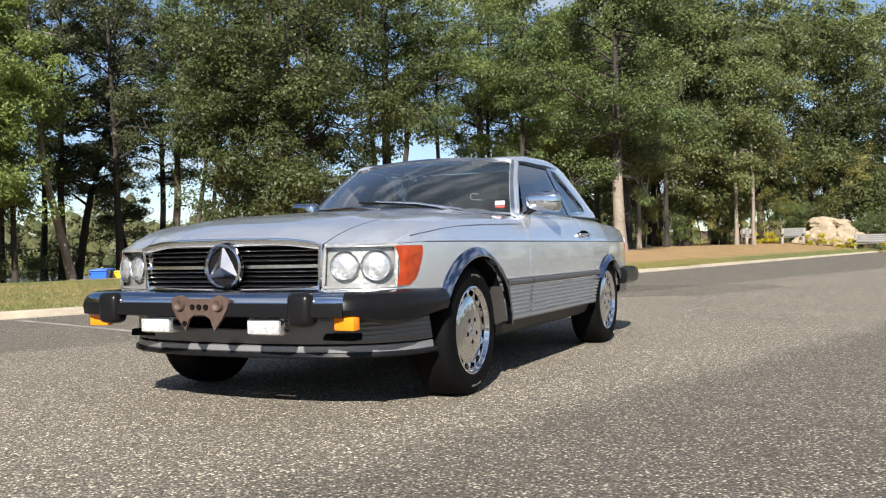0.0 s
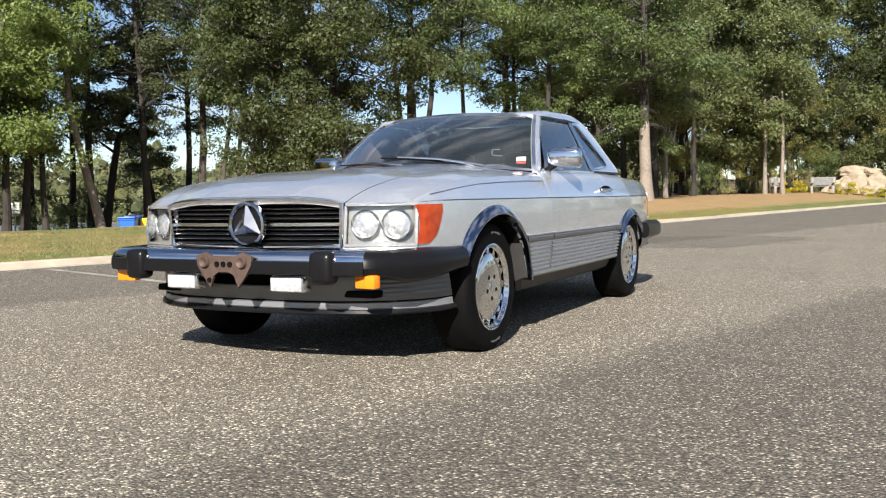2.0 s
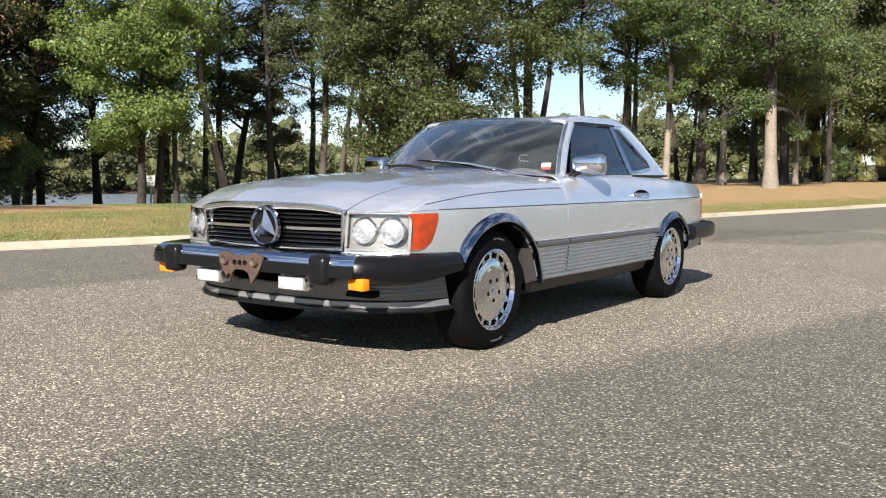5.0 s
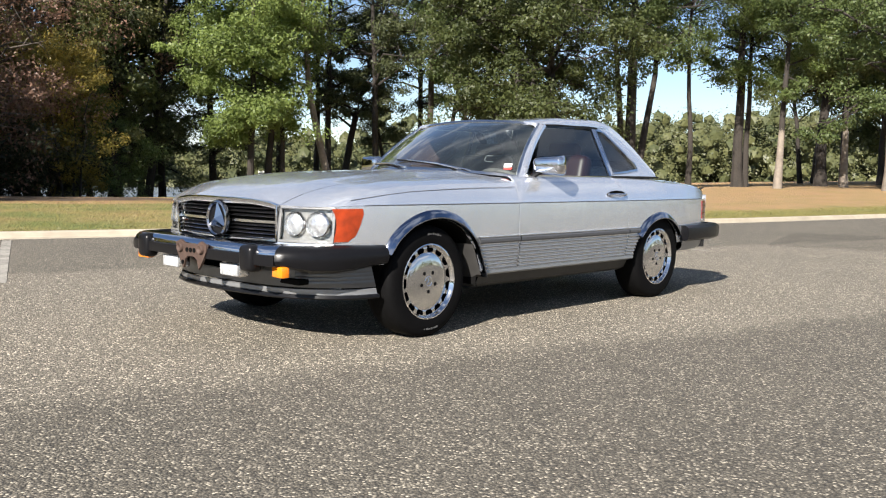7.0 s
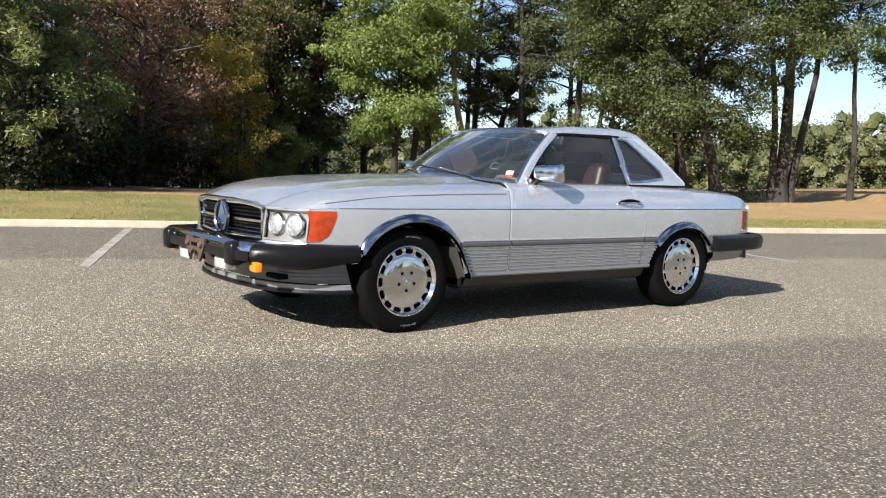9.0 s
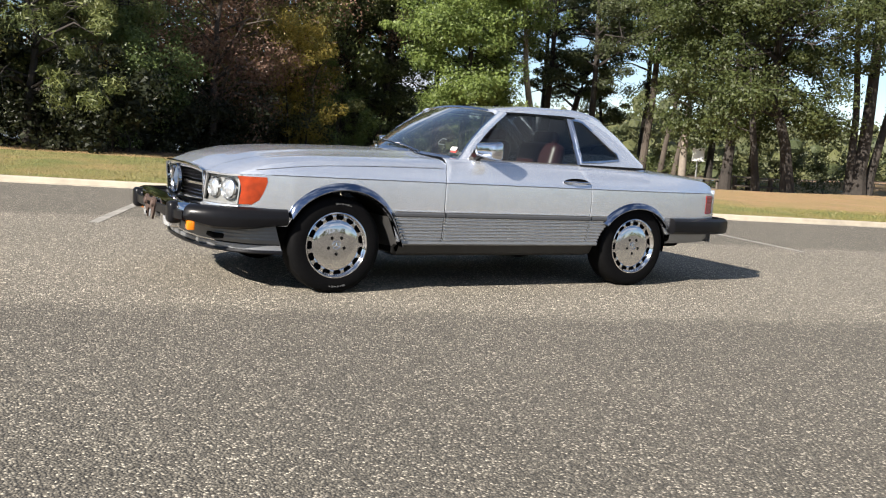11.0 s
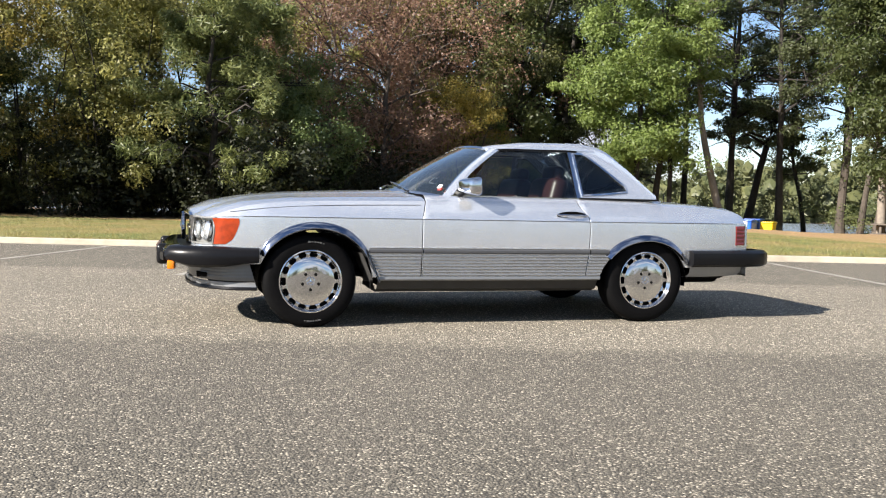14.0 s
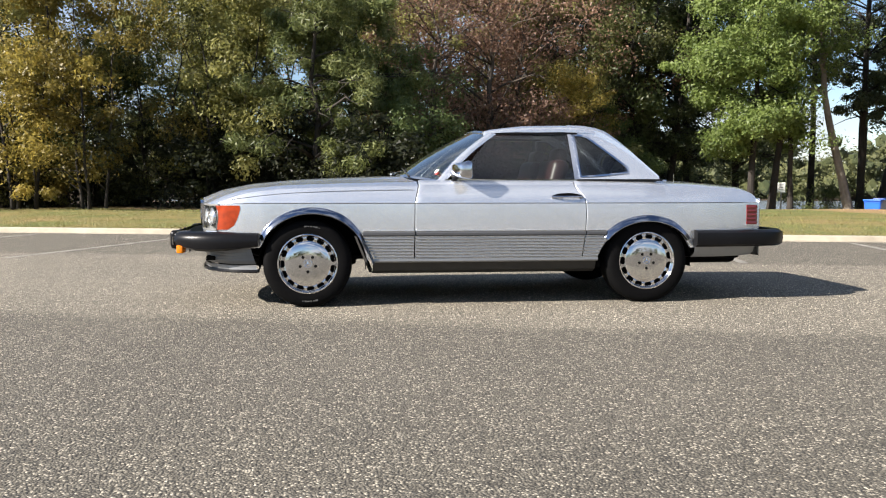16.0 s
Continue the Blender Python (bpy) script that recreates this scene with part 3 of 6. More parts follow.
T = {}
T["mid"] = tree_meshes(3, 13, 4.2, 3.4, 0.13, 170, 95, M["bark_dark"], M["leaf_mid"], 0.16, 1, 0.05, limbs=22)
T["olive"] = tree_meshes(5, 12, 1.8, 3.8, 0.10, 250, 100, M["bark_dark"], M["leaf_olive"], 0.24, 2, 0.03, limbs=26)
T["dark"] = tree_meshes(6, 15, 2.6, 4.2, 0.14, 230, 95, M["bark_dark"], M["leaf_dark"], 0.2, 1, 0.03, limbs=26)
T["dark2"] = tree_meshes(7, 14, 4.0, 3.8, 0.13, 160, 85, M["bark_dark"], M["leaf_dark"], 0.17, 2, 0.05, limbs=22)
T["brown"] = tree_meshes(10, 9, 1.6, 2.9, 0.07, 130, 80, M["bark"], M["leaf_brown"], 0.16, 1, 0.02, limbs=34)
T["yellow"] = tree_meshes(11, 7.5, 0.6, 2.1, 0.07, 170, 105, M["bark_dark"], M["leaf_yellow"], 0.09, 3, 0.05, limbs=24, clump_r=0.62)
T["scrub"] = tree_meshes(12, 7.0, 0.4, 2.3, 0.075, 190, 105, M["bark_dark"], M["leaf_scrub"], 0.10, 3, 0.05, limbs=24, clump_r=0.66)
T["scrub2"] = tree_meshes(13, 7.0, 0.4, 2.2, 0.07, 180, 105, M["bark_dark"], M["leaf_olive_lit"], 0.09, 3, 0.05, limbs=24, clump_r=0.66)
T["scrub3"] = tree_meshes(14, 6.5, 0.3, 2.2, 0.075, 180, 100, M["bark_dark"], M["leaf_mid"], 0.09, 3, 0.05, limbs=24, clump_r=0.66)
T["pine"] = tree_meshes(15, 6.5, 1.3, 2.3, 0.12, 210, 120, M["bark_dark"], M["needles"], 0.12, 1, 0.0, "cone", clump_r=0.38, limbs=50)
T["shrub"] = tree_meshes(16, 1.8, 0.1, 1.2, 0.06, 50, 85, M["bark_dark"], M["leaf_dark"], 0.03, 3, 0.1, clump_r=0.5)

G, DK, OL, BR, YE, PI = ("broadleaf tree with bright green sunlit leaves", "tall tree with dark green leaves and dark trunk", "dense tree with olive green leaves",
    "tree with reddish brown autumn leaves", "young tree with yellowing autumn leaves", "young pine with tufted green needles")
PLANTING = [
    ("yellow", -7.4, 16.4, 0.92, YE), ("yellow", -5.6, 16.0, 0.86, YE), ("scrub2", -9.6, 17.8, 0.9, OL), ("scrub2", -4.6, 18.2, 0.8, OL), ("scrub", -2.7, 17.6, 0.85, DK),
    ("pine", -0.2, 16.6, 0.98, PI), ("scrub3", 2.0, 17.6, 0.78, G), ("pine", 0.9, 18.6, 1.1, PI), ("pine", -2.2, 19.8, 1.05, PI), ("brown", 3.4, 21.0, 0.85, BR),
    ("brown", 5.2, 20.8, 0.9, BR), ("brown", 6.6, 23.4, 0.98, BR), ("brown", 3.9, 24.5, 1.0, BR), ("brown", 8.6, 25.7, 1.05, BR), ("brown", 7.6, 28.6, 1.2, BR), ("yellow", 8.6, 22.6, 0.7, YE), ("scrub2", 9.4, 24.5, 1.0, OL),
    ("dark2", 11.6, 27.0, 0.9, DK), ("dark", 9.6, 29.5, 0.8, DK),
    ("dark", 56.6, 10.2, 1.15, DK), ("dark", 55.6, 8.0, 1.2, DK), ("dark2", 59.2, 6.5, 1.2, DK), ("dark", 62.0, 4.0, 1.2, DK), ("olive", 64.0, 1.5, 1.25, OL), ("dark", 66.5, -1.5, 1.2, DK),
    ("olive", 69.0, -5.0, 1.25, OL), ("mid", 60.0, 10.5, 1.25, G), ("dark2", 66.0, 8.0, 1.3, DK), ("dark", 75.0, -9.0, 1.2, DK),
    ("scrub", -13.0, 21.0, 0.9, DK),
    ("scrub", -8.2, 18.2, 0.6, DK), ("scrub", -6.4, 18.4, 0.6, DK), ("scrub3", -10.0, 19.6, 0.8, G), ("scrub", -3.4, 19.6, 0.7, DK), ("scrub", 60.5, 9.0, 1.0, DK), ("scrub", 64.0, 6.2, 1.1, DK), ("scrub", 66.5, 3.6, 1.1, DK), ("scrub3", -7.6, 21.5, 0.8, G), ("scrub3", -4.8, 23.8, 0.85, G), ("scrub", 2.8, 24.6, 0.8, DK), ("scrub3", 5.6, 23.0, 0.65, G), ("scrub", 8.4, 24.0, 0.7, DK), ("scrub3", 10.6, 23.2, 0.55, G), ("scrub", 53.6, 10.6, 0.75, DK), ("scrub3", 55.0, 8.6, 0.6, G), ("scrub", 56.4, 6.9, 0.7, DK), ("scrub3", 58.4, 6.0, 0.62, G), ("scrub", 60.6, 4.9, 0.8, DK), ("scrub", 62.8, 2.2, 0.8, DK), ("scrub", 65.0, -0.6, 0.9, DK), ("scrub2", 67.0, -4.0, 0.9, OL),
    ("scrub", -8.6, 18.6, 0.88, DK), ("scrub3", -6.6, 19.4, 0.8, G), ("scrub", -0.9, 20.6, 0.95, DK), ("scrub", -4.2, 21.6, 0.84, DK),
    ("scrub", 1.6, 22.6, 0.9, DK), ("dark", 5.0, 30.0, 0.8, DK), ("brown", 10.6, 28.4, 1.1, BR), ("dark", 11.0, 31.0, 0.85, DK), ("brown", 1.2, 25.5, 1.0, BR), ("scrub", 6.6, 25.0, 1.3, DK),
    ("dark", 58.0, 14.5, 1.2, DK),
    ("dark2", 53.0, 17.5, 1.2, DK), ("dark", 70.0, 0.0, 1.25, DK), ("dark2", 62.5, 9.5, 1.25, DK),
    ("dark", 78.0, -4.0, 1.3, DK), ("mid", 68.0, 13.0, 1.3, G), 
]
rng = np.random.default_rng(77)
for kind, x, y, s, lab in PLANTING:
    plant(T[kind], x, y, s * rng.uniform(0.96, 1.04), rng.uniform(0, 6.28), lab, "pine" if kind == "pine" else "tree")


# bushes added along the wood's foot, with the shade there put into their leaves
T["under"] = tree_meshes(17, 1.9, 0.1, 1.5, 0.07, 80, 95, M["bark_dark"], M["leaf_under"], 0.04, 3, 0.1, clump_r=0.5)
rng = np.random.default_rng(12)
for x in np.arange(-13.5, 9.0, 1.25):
    plant(T["under"], float(x), kerb_y(x) + 9.3 + rng.uniform(-0.6, 0.8) + lerp_table([(1, 0.0), (3, 3.0), (9, 10.0)], x), rng.uniform(0.7, 1.1), rng.uniform(0, 6.28), "undergrowth bush at the wood's edge, deep shade in its leaf colour", "bush", 1.1, "bush", 0.1)


def grow_tree(label, stems, base, top, reach, limbs, clumps, per, leaf, bark, leaves, seed, clump_r=0.8, droop=0.15, centre=None, pale=0.0):
    """One tree from its own stems: each is a radius and points of its bend, z over the ground."""
    rng = np.random.default_rng(seed)
    per, leaf = int(per * 1.2), leaf * 0.85
    bm = bmesh.new()
    ends = []
    lines = []
    for r, pts in stems:
        x0, y0 = pts[0][0], pts[0][1]
        gz = ground_z(x0, y0)
        zs = np.linspace(-0.25, pts[-1][2], 12)
        px = [float(np.interp(z, [p[2] for p in pts], [p[0] for p in pts])) + 0.06 * noise.noise(Vector((z * 0.7, x0, y0))) for z in zs]
        py = [float(np.interp(z, [p[2] for p in pts], [p[1] for p in pts])) + 0.06 * noise.noise(Vector((z * 0.7, y0, x0 + 9))) for z in zs]
        rad = [r * (1.0 - 0.8 * max(z, 0) / pts[-1][2]) * (1.4 if z < 0 else 1.12 if z < 0.9 else 1.0) for z in zs]
        line = [np.array((a, b, c + gz)) for a, b, c in zip(px, py, zs)]
        tube(bm, [tuple(p) for p in line], rad, 10)
        lines.append((line, rad, gz, pts[-1][2]))
    for j in range(limbs):
        line, rad, gz, high = lines[j % len(lines)]
        z = rng.uniform(base * 0.85, min(top, high))
        f = (z + 0.25) / (high + 0.25) * 11
        i = min(int(f), 10)
        a = line[i] + (line[i + 1] - line[i]) * (f - i)
        g = (z - base) / max(top - base, 0.1)
        th = rng.uniform(0, 6.28)
        out = reach * (0.5 + 0.5 * math.sin(math.pi * min(max(g * 0.8 + 0.12, 0.05), 0.97))) * rng.uniform(0.45, 1.05)
        e = a + np.array((math.cos(th) * out, math.sin(th) * out, out * rng.uniform(-droop, 0.55)))
        if centre is not None:
            e[:2] += (np.array(centre) - a[:2]) * 0.7
        mid = (a + e) / 2 + np.array((0, 0, 0.14 * out)) + rng.normal(size=3) * 0.12
        r0 = min(rad[i] * 0.5, 0.085)
        tube(bm, [tuple(a), tuple(mid), tuple(e)], [r0, r0 * 0.6, r0 * 0.15], 5)
        for _ in range(3):
            t = rng.uniform(0.1, 0.95)
            q = mid + (e - mid) * t
            w = q + rng.normal(size=3) * (0.4, 0.4, 0.25) * out * 0.55
            tube(bm, [tuple(q), tuple((q + w) / 2 + (0, 0, 0.06)), tuple(w)], [r0 * 0.42, r0 * 0.26, r0 * 0.08], 4)
            ends.append(w)
        ends += [e, mid * 0.4 + e * 0.6]
    t = tagged(new("tree"), label, "tree")
    x0, y0 = stems[0][1][0][0], stems[0][1][0][1]
    t.location = (x0, y0, ground_z(x0, y0))
    inv = Matrix.Translation(-t.location)
    bm.transform(inv)
    part("trunk", bm, bark, t)
    # pale sleeve round the foot: sunlight on the lower trunk put on as colour
    if pale:
        line, rad, gz, high = lines[0]
        bm = bmesh.new()
        zs = np.linspace(-0.2, pale, 9)
        at = lambda z, q: float(np.interp(z, np.linspace(-0.25, high, 12), q))
        tube(bm, [(at(z, [p[0] for p in line]), at(z, [p[1] for p in line]), z + gz) for z in zs], [at(z, rad) * (1.05 if z < pale - 0.1 else 0.9) + 0.004 for z in zs], 12)
        bm.transform(inv)
        part("sunlit_sleeve", bm, M["bark_pale"], t, "pale sleeve with the lower trunk's sunlight in its colour")
    ends = np.array(ends)
    pick = ends[rng.integers(0, len(ends), clumps)] + rng.normal(size=(clumps, 3)) * clump_r * (0.4, 0.4, 0.3)
    v, f = leaf_cloud(rng, pick - np.array(t.location), clump_r * rng.uniform(0.4, 1.25, clumps), per, leaf, flat=0.62)
    arrays("crown", v, f, leaves, t)
    return t


def stem(r, x, y, *bends):
    """Bends: (z, dx, dy) from the foot."""
    return r, [(x, y, 0.0)] + [(x + dx, y + dy, z) for z, dx, dy in bends]


LB, LM, LO, LD, LL = M["leaf_bright"], M["leaf_mid"], M["leaf_olive"], M["leaf_dark"], M["leaf_lace"]
BK, BD, BP = M["bark"], M["bark_dark"], M["bark_pale"]
grow_tree("broad tree with bright green sunlit leaves and several trunks", [stem(0.12, 14.3, 21.6, (3, 0.15, 0), (11, 0.4, 0.2)), stem(0.13, 15.3, 22.1, (3, 0.4, 0.1), (11, 0.6, 0.3)), stem(0.10, 15.9, 21.8, (3, -0.1, 0), (9, -0.7, 0))], 2.8, 11, 3.0, 56, 270, 240, 0.060, BD, LB, 101, 0.74, 0.4, (14.3, 22.7))
grow_tree("tree with a pale leaning trunk and bright green leaves", [stem(0.16, 17.9, 21.45, (2, -0.4, 0.1), (4.2, -0.9, 0.3), (10, -1.3, 0.5))], 4.2, 9.8, 1.5, 20, 42, 230, 0.058, BP, LB, 102, 0.65, 0.3, (16.2, 22.0))
grow_tree("slim upright dark tree with sparse green leaves", [stem(0.15, 20.2, 24.6, (6, 0.05, 0), (13, 0.2, 0))], 4.4, 12.0, 2.7, 40, 112, 150, 0.06, BD, LL, 103, 0.58)
grow_tree("dark leaning tree with sparse green leaves", [stem(0.17, 21.2, 25.1, (3.2, 0.95, 0.2), (6.2, 2.4, 0.7), (11, 3.6, 1.2))], 3.8, 10.8, 2.7, 42, 116, 150, 0.058, BD, LL, 104, 0.56)
grow_tree("thin crooked dark tree with few leaves", [stem(0.09, 24.3, 25.2, (1.5, -0.3, 0), (3.6, -0.8, 0.1), (6, -0.5, 0.2), (10, -0.2, 0.3))], 3.0, 9.6, 2.2, 32, 76, 140, 0.058, BD, LL, 105, 0.52)
grow_tree("tall tree with one grey and two dark leaning trunks", [stem(0.17, 23.35, 22.0, (5, 0.25, 0), (12.5, 0.5, 0.1)), stem(0.12, 23.9, 21.6, (2.5, 0.25, -0.1), (5, 0.8, -0.2), (10, 1.2, 0)), stem(0.11, 24.3, 21.3, (2.5, 0.4, -0.1), (5.5, 0.9, 0), (10, 1.0, 0))], 4.6, 11.8, 3.1, 44, 150, 230, 0.06, BK, LM, 106, 0.8)
grow_tree("dense tree with olive green leaves down to head height", [stem(0.18, 21.6, 15.9, (3, 0.1, 0), (11, 0.2, 0.2)), stem(0.13, 22.4, 15.2, (3, -0.4, 0.2), (10, -0.5, 0.3)), stem(0.20, 23.2, 14.5, (1.6, -0.25, 0.1), (3.4, -0.8, 0.4), (10.5, -1.0, 0.6))], 2.4, 11, 4.3, 80, 330, 240, 0.064, BD, LO, 107, 0.88, 0.4, (22.3, 15.7))
grow_tree("dark leafy tree behind an olive green one", [stem(0.18, 26.0, 18.6, (12, 0.3, 0))], 3.4, 11.5, 3.6, 44, 160, 220, 0.064, BD, LD, 108, 0.85)
grow_tree("large tree forked into a dark and a pale trunk", [stem(0.25, 26.3, 14.1, (3.5, 0.1, 0), (12.5, 0.4, 0.2)), stem(0.16, 26.65, 14.0, (2.6, 0.55, 0), (4.4, 1.2, 0), (11, 2.1, 0.2)), stem(0.15, 26.1, 14.3, (3.4, -0.15, 0), (5, -0.5, 0), (11, -0.8, 0.3))], 5.4, 11.8, 3.4, 48, 165, 220, 0.064, BD, LM, 109, 0.85)
grow_tree("thin curved dark tree with a light crown", [stem(0.12, 29.6, 13.3, (2.3, 0.05, 0), (4.4, -0.35, 0), (6.5, -0.4, 0), (11, 0.2, 0))], 5.4, 11, 2.2, 20, 52, 220, 0.064, BD, LB, 110, 0.8)
grow_tree("tall straight dark tree with a bright green crown", [stem(0.24, 34.5, 13.55, (5, 0.0, 0), (12.5, 0.2, 0)), stem(0.14, 34.95, 13.4, (5, 0.15, 0), (12, 0.4, 0))], 5.6, 12, 3.4, 42, 150, 220, 0.068, BD, LB, 111, 0.9, 0.45)
grow_tree("slender tree with a pale lower trunk", [stem(0.14, 33.1, 11.1, (2.5, 0.15, 0), (5, 0.6, 0.1), (12, 1.1, 0.2))], 4.4, 11.6, 2.2, 22, 56, 220, 0.066, BD, LM, 112, 0.8, 0.4, pale=2.5)
grow_tree("dark tree with a slightly bent trunk", [stem(0.27, 40.8, 12.2, (2.5, -0.2, 0), (5, 0.3, 0), (12.5, 0.6, 0))], 5.0, 12, 3.2, 32, 100, 230, 0.072, BD, LD, 113, 0.95, 0.4)
grow_tree("slender tree with a pale lower trunk and a leafy crown", [stem(0.15, 39.9, 10.8, (3, -0.15, 0), (6, -0.3, 0), (12, -0.2, 0))], 4.6, 12, 2.3, 22, 64, 220, 0.07, BD, LB, 114, 0.85, 0.4, pale=2.9)
grow_tree("tall tree with a thick pale sunlit trunk", [stem(0.25, 33.5, 6.85, (1.0, 0.02, 0), (3.5, 0.08, 0.05), (12.5, 0.4, 0.1))], 3.3, 12.2, 3.9, 54, 190, 230, 0.066, BD, LM, 115, 0.85, 0.5, pale=3.5)
for x, y, lean, mat, leaves, sd in ((42.2, 8.6, 0.5, BD, LD, 116), (44.6, 12.5, -0.4, BD, LM, 117), (47.5, 9.8, 0.4, BD, LD, 118), (50.8, 12.6, 0.3, BD, LM, 119), (51.5, 8.4, -0.5, BD, LD, 120)):
    grow_tree("tall tree at the edge of the woods", [stem(0.17, x, y, (4, lean * 0.4, 0), (12.5, lean, 0))], 4.2, 12.2, 3.2, 30, 95, 220, 0.076, mat, leaves, sd, 1.0, 0.35)
for x, y, lean, low, sd in ((13.2, 26.6, 1.4, 2.8, 121), (11.6, 26.0, 0.2, 2.6, 122), (19.7, 27.3, 0.2, 5.6, 123), (15.0, 28.6, -0.3, 3.0, 125), (22.6, 28.4, 0.3, 5.0, 126), (27.8, 22.6, 0.4, 5.2, 128), (25.8, 24.9, 0.3, 4.6, 131), (20.9, 22.4, -0.2, 4.8, 132)):
    grow_tree("dark tree on the lake bank with sparse leaves", [stem(0.15, x, y, (3, lean * 0.35, 0), (12, lean, 0.3))], low, 11.5, 2.7, 42, 105, 145, 0.06, BD, LL, sd, 0.6, 0.3)
for x, y, lean, sd in ((14.9, 30.3, 0.4, 151), (16.6, 27.4, -0.3, 152), (13.4, 29.2, 0.2, 153)):
    grow_tree("dark tree by the water with low hanging boughs", [stem(0.16, x, y, (3, lean * 0.35, 0), (12, lean, 0.3))], 1.9, 11.5, 3.0, 52, 190, 150, 0.062, BD, LL, sd, 0.68, 0.5)

for x, y, lean, sd in ((53.6, 4.6, 0.4, 141), (53.8, 3.6, -0.2, 142), (44.8, 8.6, 0.3, 143)):
    grow_tree("slim pale-barked tree at the wood's edge", [stem(0.12, x, y, (4, lean * 0.4, 0), (12, lean, 0.1))], 4.4, 12, 2.6, 24, 70, 210, 0.08, BP, LD, sd, 1.0, 0.35)

# far woods beyond the lake: leafy crowns over solid hearts of foliage
vs, fs, total = [], [], 0
rng = np.random.default_rng(5)
for i in range(820):
    front = i < 560
    b = radians(rng.uniform(-6, 78) if front else rng.uniform(78, 354))
    d = float(np.interp(math.degrees(b), [-20, 40, 58, 100, 180, 300, 340, 360], [108, 112, 112, 95, 75, 70, 100, 108])) + rng.uniform(0, 24)
    h = rng.uniform(4.5, 8.0) + 2.2 * math.sin(b * 31) * math.sin(b * 13 + 1) + float(np.interp(math.degrees(b), [40, 58, 64, 80], [0.0, 0.6, 2.2, 2.6]))
    c = np.array([d * math.sin(b), d * math.cos(b), -1.5])
    m = 11 if front else 8
    cen = c + rng.normal(size=(m, 3)) * (2.0, 2.0, 0) + np.stack([np.zeros(m), np.zeros(m), rng.uniform(0.0, 1.0, m) * h], 1)
    r = rng.uniform(1.0, 2.2, m)
    v, f = leaf_cloud(rng, cen, r * 1.1, 72 if front else 14, 0.16 if front else 0.4, flat=0.9, up=0.9)
    vs.append(v)
    fs.append(f + total)
    total += len(v)
    for q, k in zip(cen, r):
        vs.append(q + BALL * k * rng.uniform(0.35, 0.6, (len(BALL), 1)))
        fs.append(BALL_F + total)
        total += len(BALL)
tagged(arrays("far_woods", np.concatenate(vs), np.concatenate(fs), M["leaf_far"]), "hazy green and brown woods round the lake and lot", "woods", kind="stuff")

# grass blades on the strip behind the kerb
rng = np.random.default_rng(8)
k = 85000
gx = rng.uniform(-11, 30, k)
gn = 0.10 + np.where(gx > 12, 1.9, 8.5) * rng.uniform(0, 1, k) ** 1.6
gy = np.array([kerb_y(x) for x in gx]) + gn
gz = np.array([ground_z(x, y) for x, y in zip(gx, gy)])
a, h, w = rng.uniform(0, 6.28, k), rng.uniform(0.015, 0.042, k), rng.uniform(0.004, 0.009, k)
lean = rng.normal(size=(k, 2)) * 0.025
root = np.stack([gx, gy, gz - 0.005], 1)
across = np.stack([np.cos(a) * w, np.sin(a) * w, np.zeros(k)], 1)
tip = root + np.stack([lean[:, 0], lean[:, 1], h], 1)
v = np.stack([root - across, root + across, tip], 1).reshape(-1, 3)
M["blade"] = leafy("grass_blades", (0.165, 0.152, 0.048), (0.30, 0.262, 0.098), 0.4)
tagged(arrays("grass", v, np.arange(len(v)).reshape(-1, 3), M["blade"]), "short mown grass, green and straw-coloured", "grass", kind="stuff")


# ---- the car ----
WIDTH = [(-0.72, 0.60), (-0.69, 0.66), (-0.66, 0.71), (-0.62, 0.755), (-0.55, 0.783), (-0.456, 0.805), (-0.3, 0.828), (0, 0.848), (0.75, 0.862), (1.5, 0.865), (2.0, 0.862), (2.45, 0.855), (2.9, 0.825), (3.2, 0.785), (3.36, 0.745)]
SHOULDER = [(-0.74, 0.735), (-0.70, 0.752), (-0.6, 0.785), (-0.43, 0.822), (-0.17, 0.846), (0.22, 0.859), (0.61, 0.865), (0.85, 0.868), (2.0, 0.868), (2.55, 0.872), (2.9, 0.862), (3.24, 0.836), (3.32, 0.80), (3.36, 0.75)]
HOOD = [(-0.80, 0.742), (-0.76, 0.768), (-0.64, 0.82), (-0.425, 0.862), (-0.12, 0.892), (0.23, 0.910), (0.6, 0.923), (0.9, 0.928)]
FRONT_ARCH, REAR_ARCH = (0.034, 0.305, 0.378, 0.348), (2.45, 0.30, 0.36, 0.292)

car = tagged(new("car"), "silver two-door roadster with hardtop parked on the asphalt", "car")


def nose_x(y):
    a = abs(y)
    return lerp_table([(0, -0.795), (0.25, -0.788), (0.48, -0.752), (0.62, -0.705), (0.70, -0.665), (0.76, -0.61)], a)


def front_drop(x, y, z):
    """The hood's and fenders' front corners come down to the lamps."""
    a = abs(y)
    k = math.exp(-max(0.0, x - nose_x(y)) / 0.09) * min(max((a - 0.25) / 0.23, 0.0), 1.0)
    return z if z < 0.72 else 0.72 + (z - 0.72) * (1 - 0.88 * k)


def half_width(x):
    return lerp_table(WIDTH, x)


def side_y(x, z):
    """How far out the flank lies at a height."""
    off = lerp_table([(0.2, 0.05), (0.33, 0.016), (0.50, 0.0), (0.66, 0.0), (0.728, 0.003), (0.732, 0.006), (0.78, 0.02), (0.83, 0.045), (0.87, 0.085)], z)
    return half_width(x) - off


def arch_bottom(x, low):
    z = low
    for cx, cz, a, b in (FRONT_ARCH, REAR_ARCH):
        d = (x - cx) / a
        if abs(d) < 1:
            z = max(z, cz + b * math.sqrt(1 - d * d))
    return z


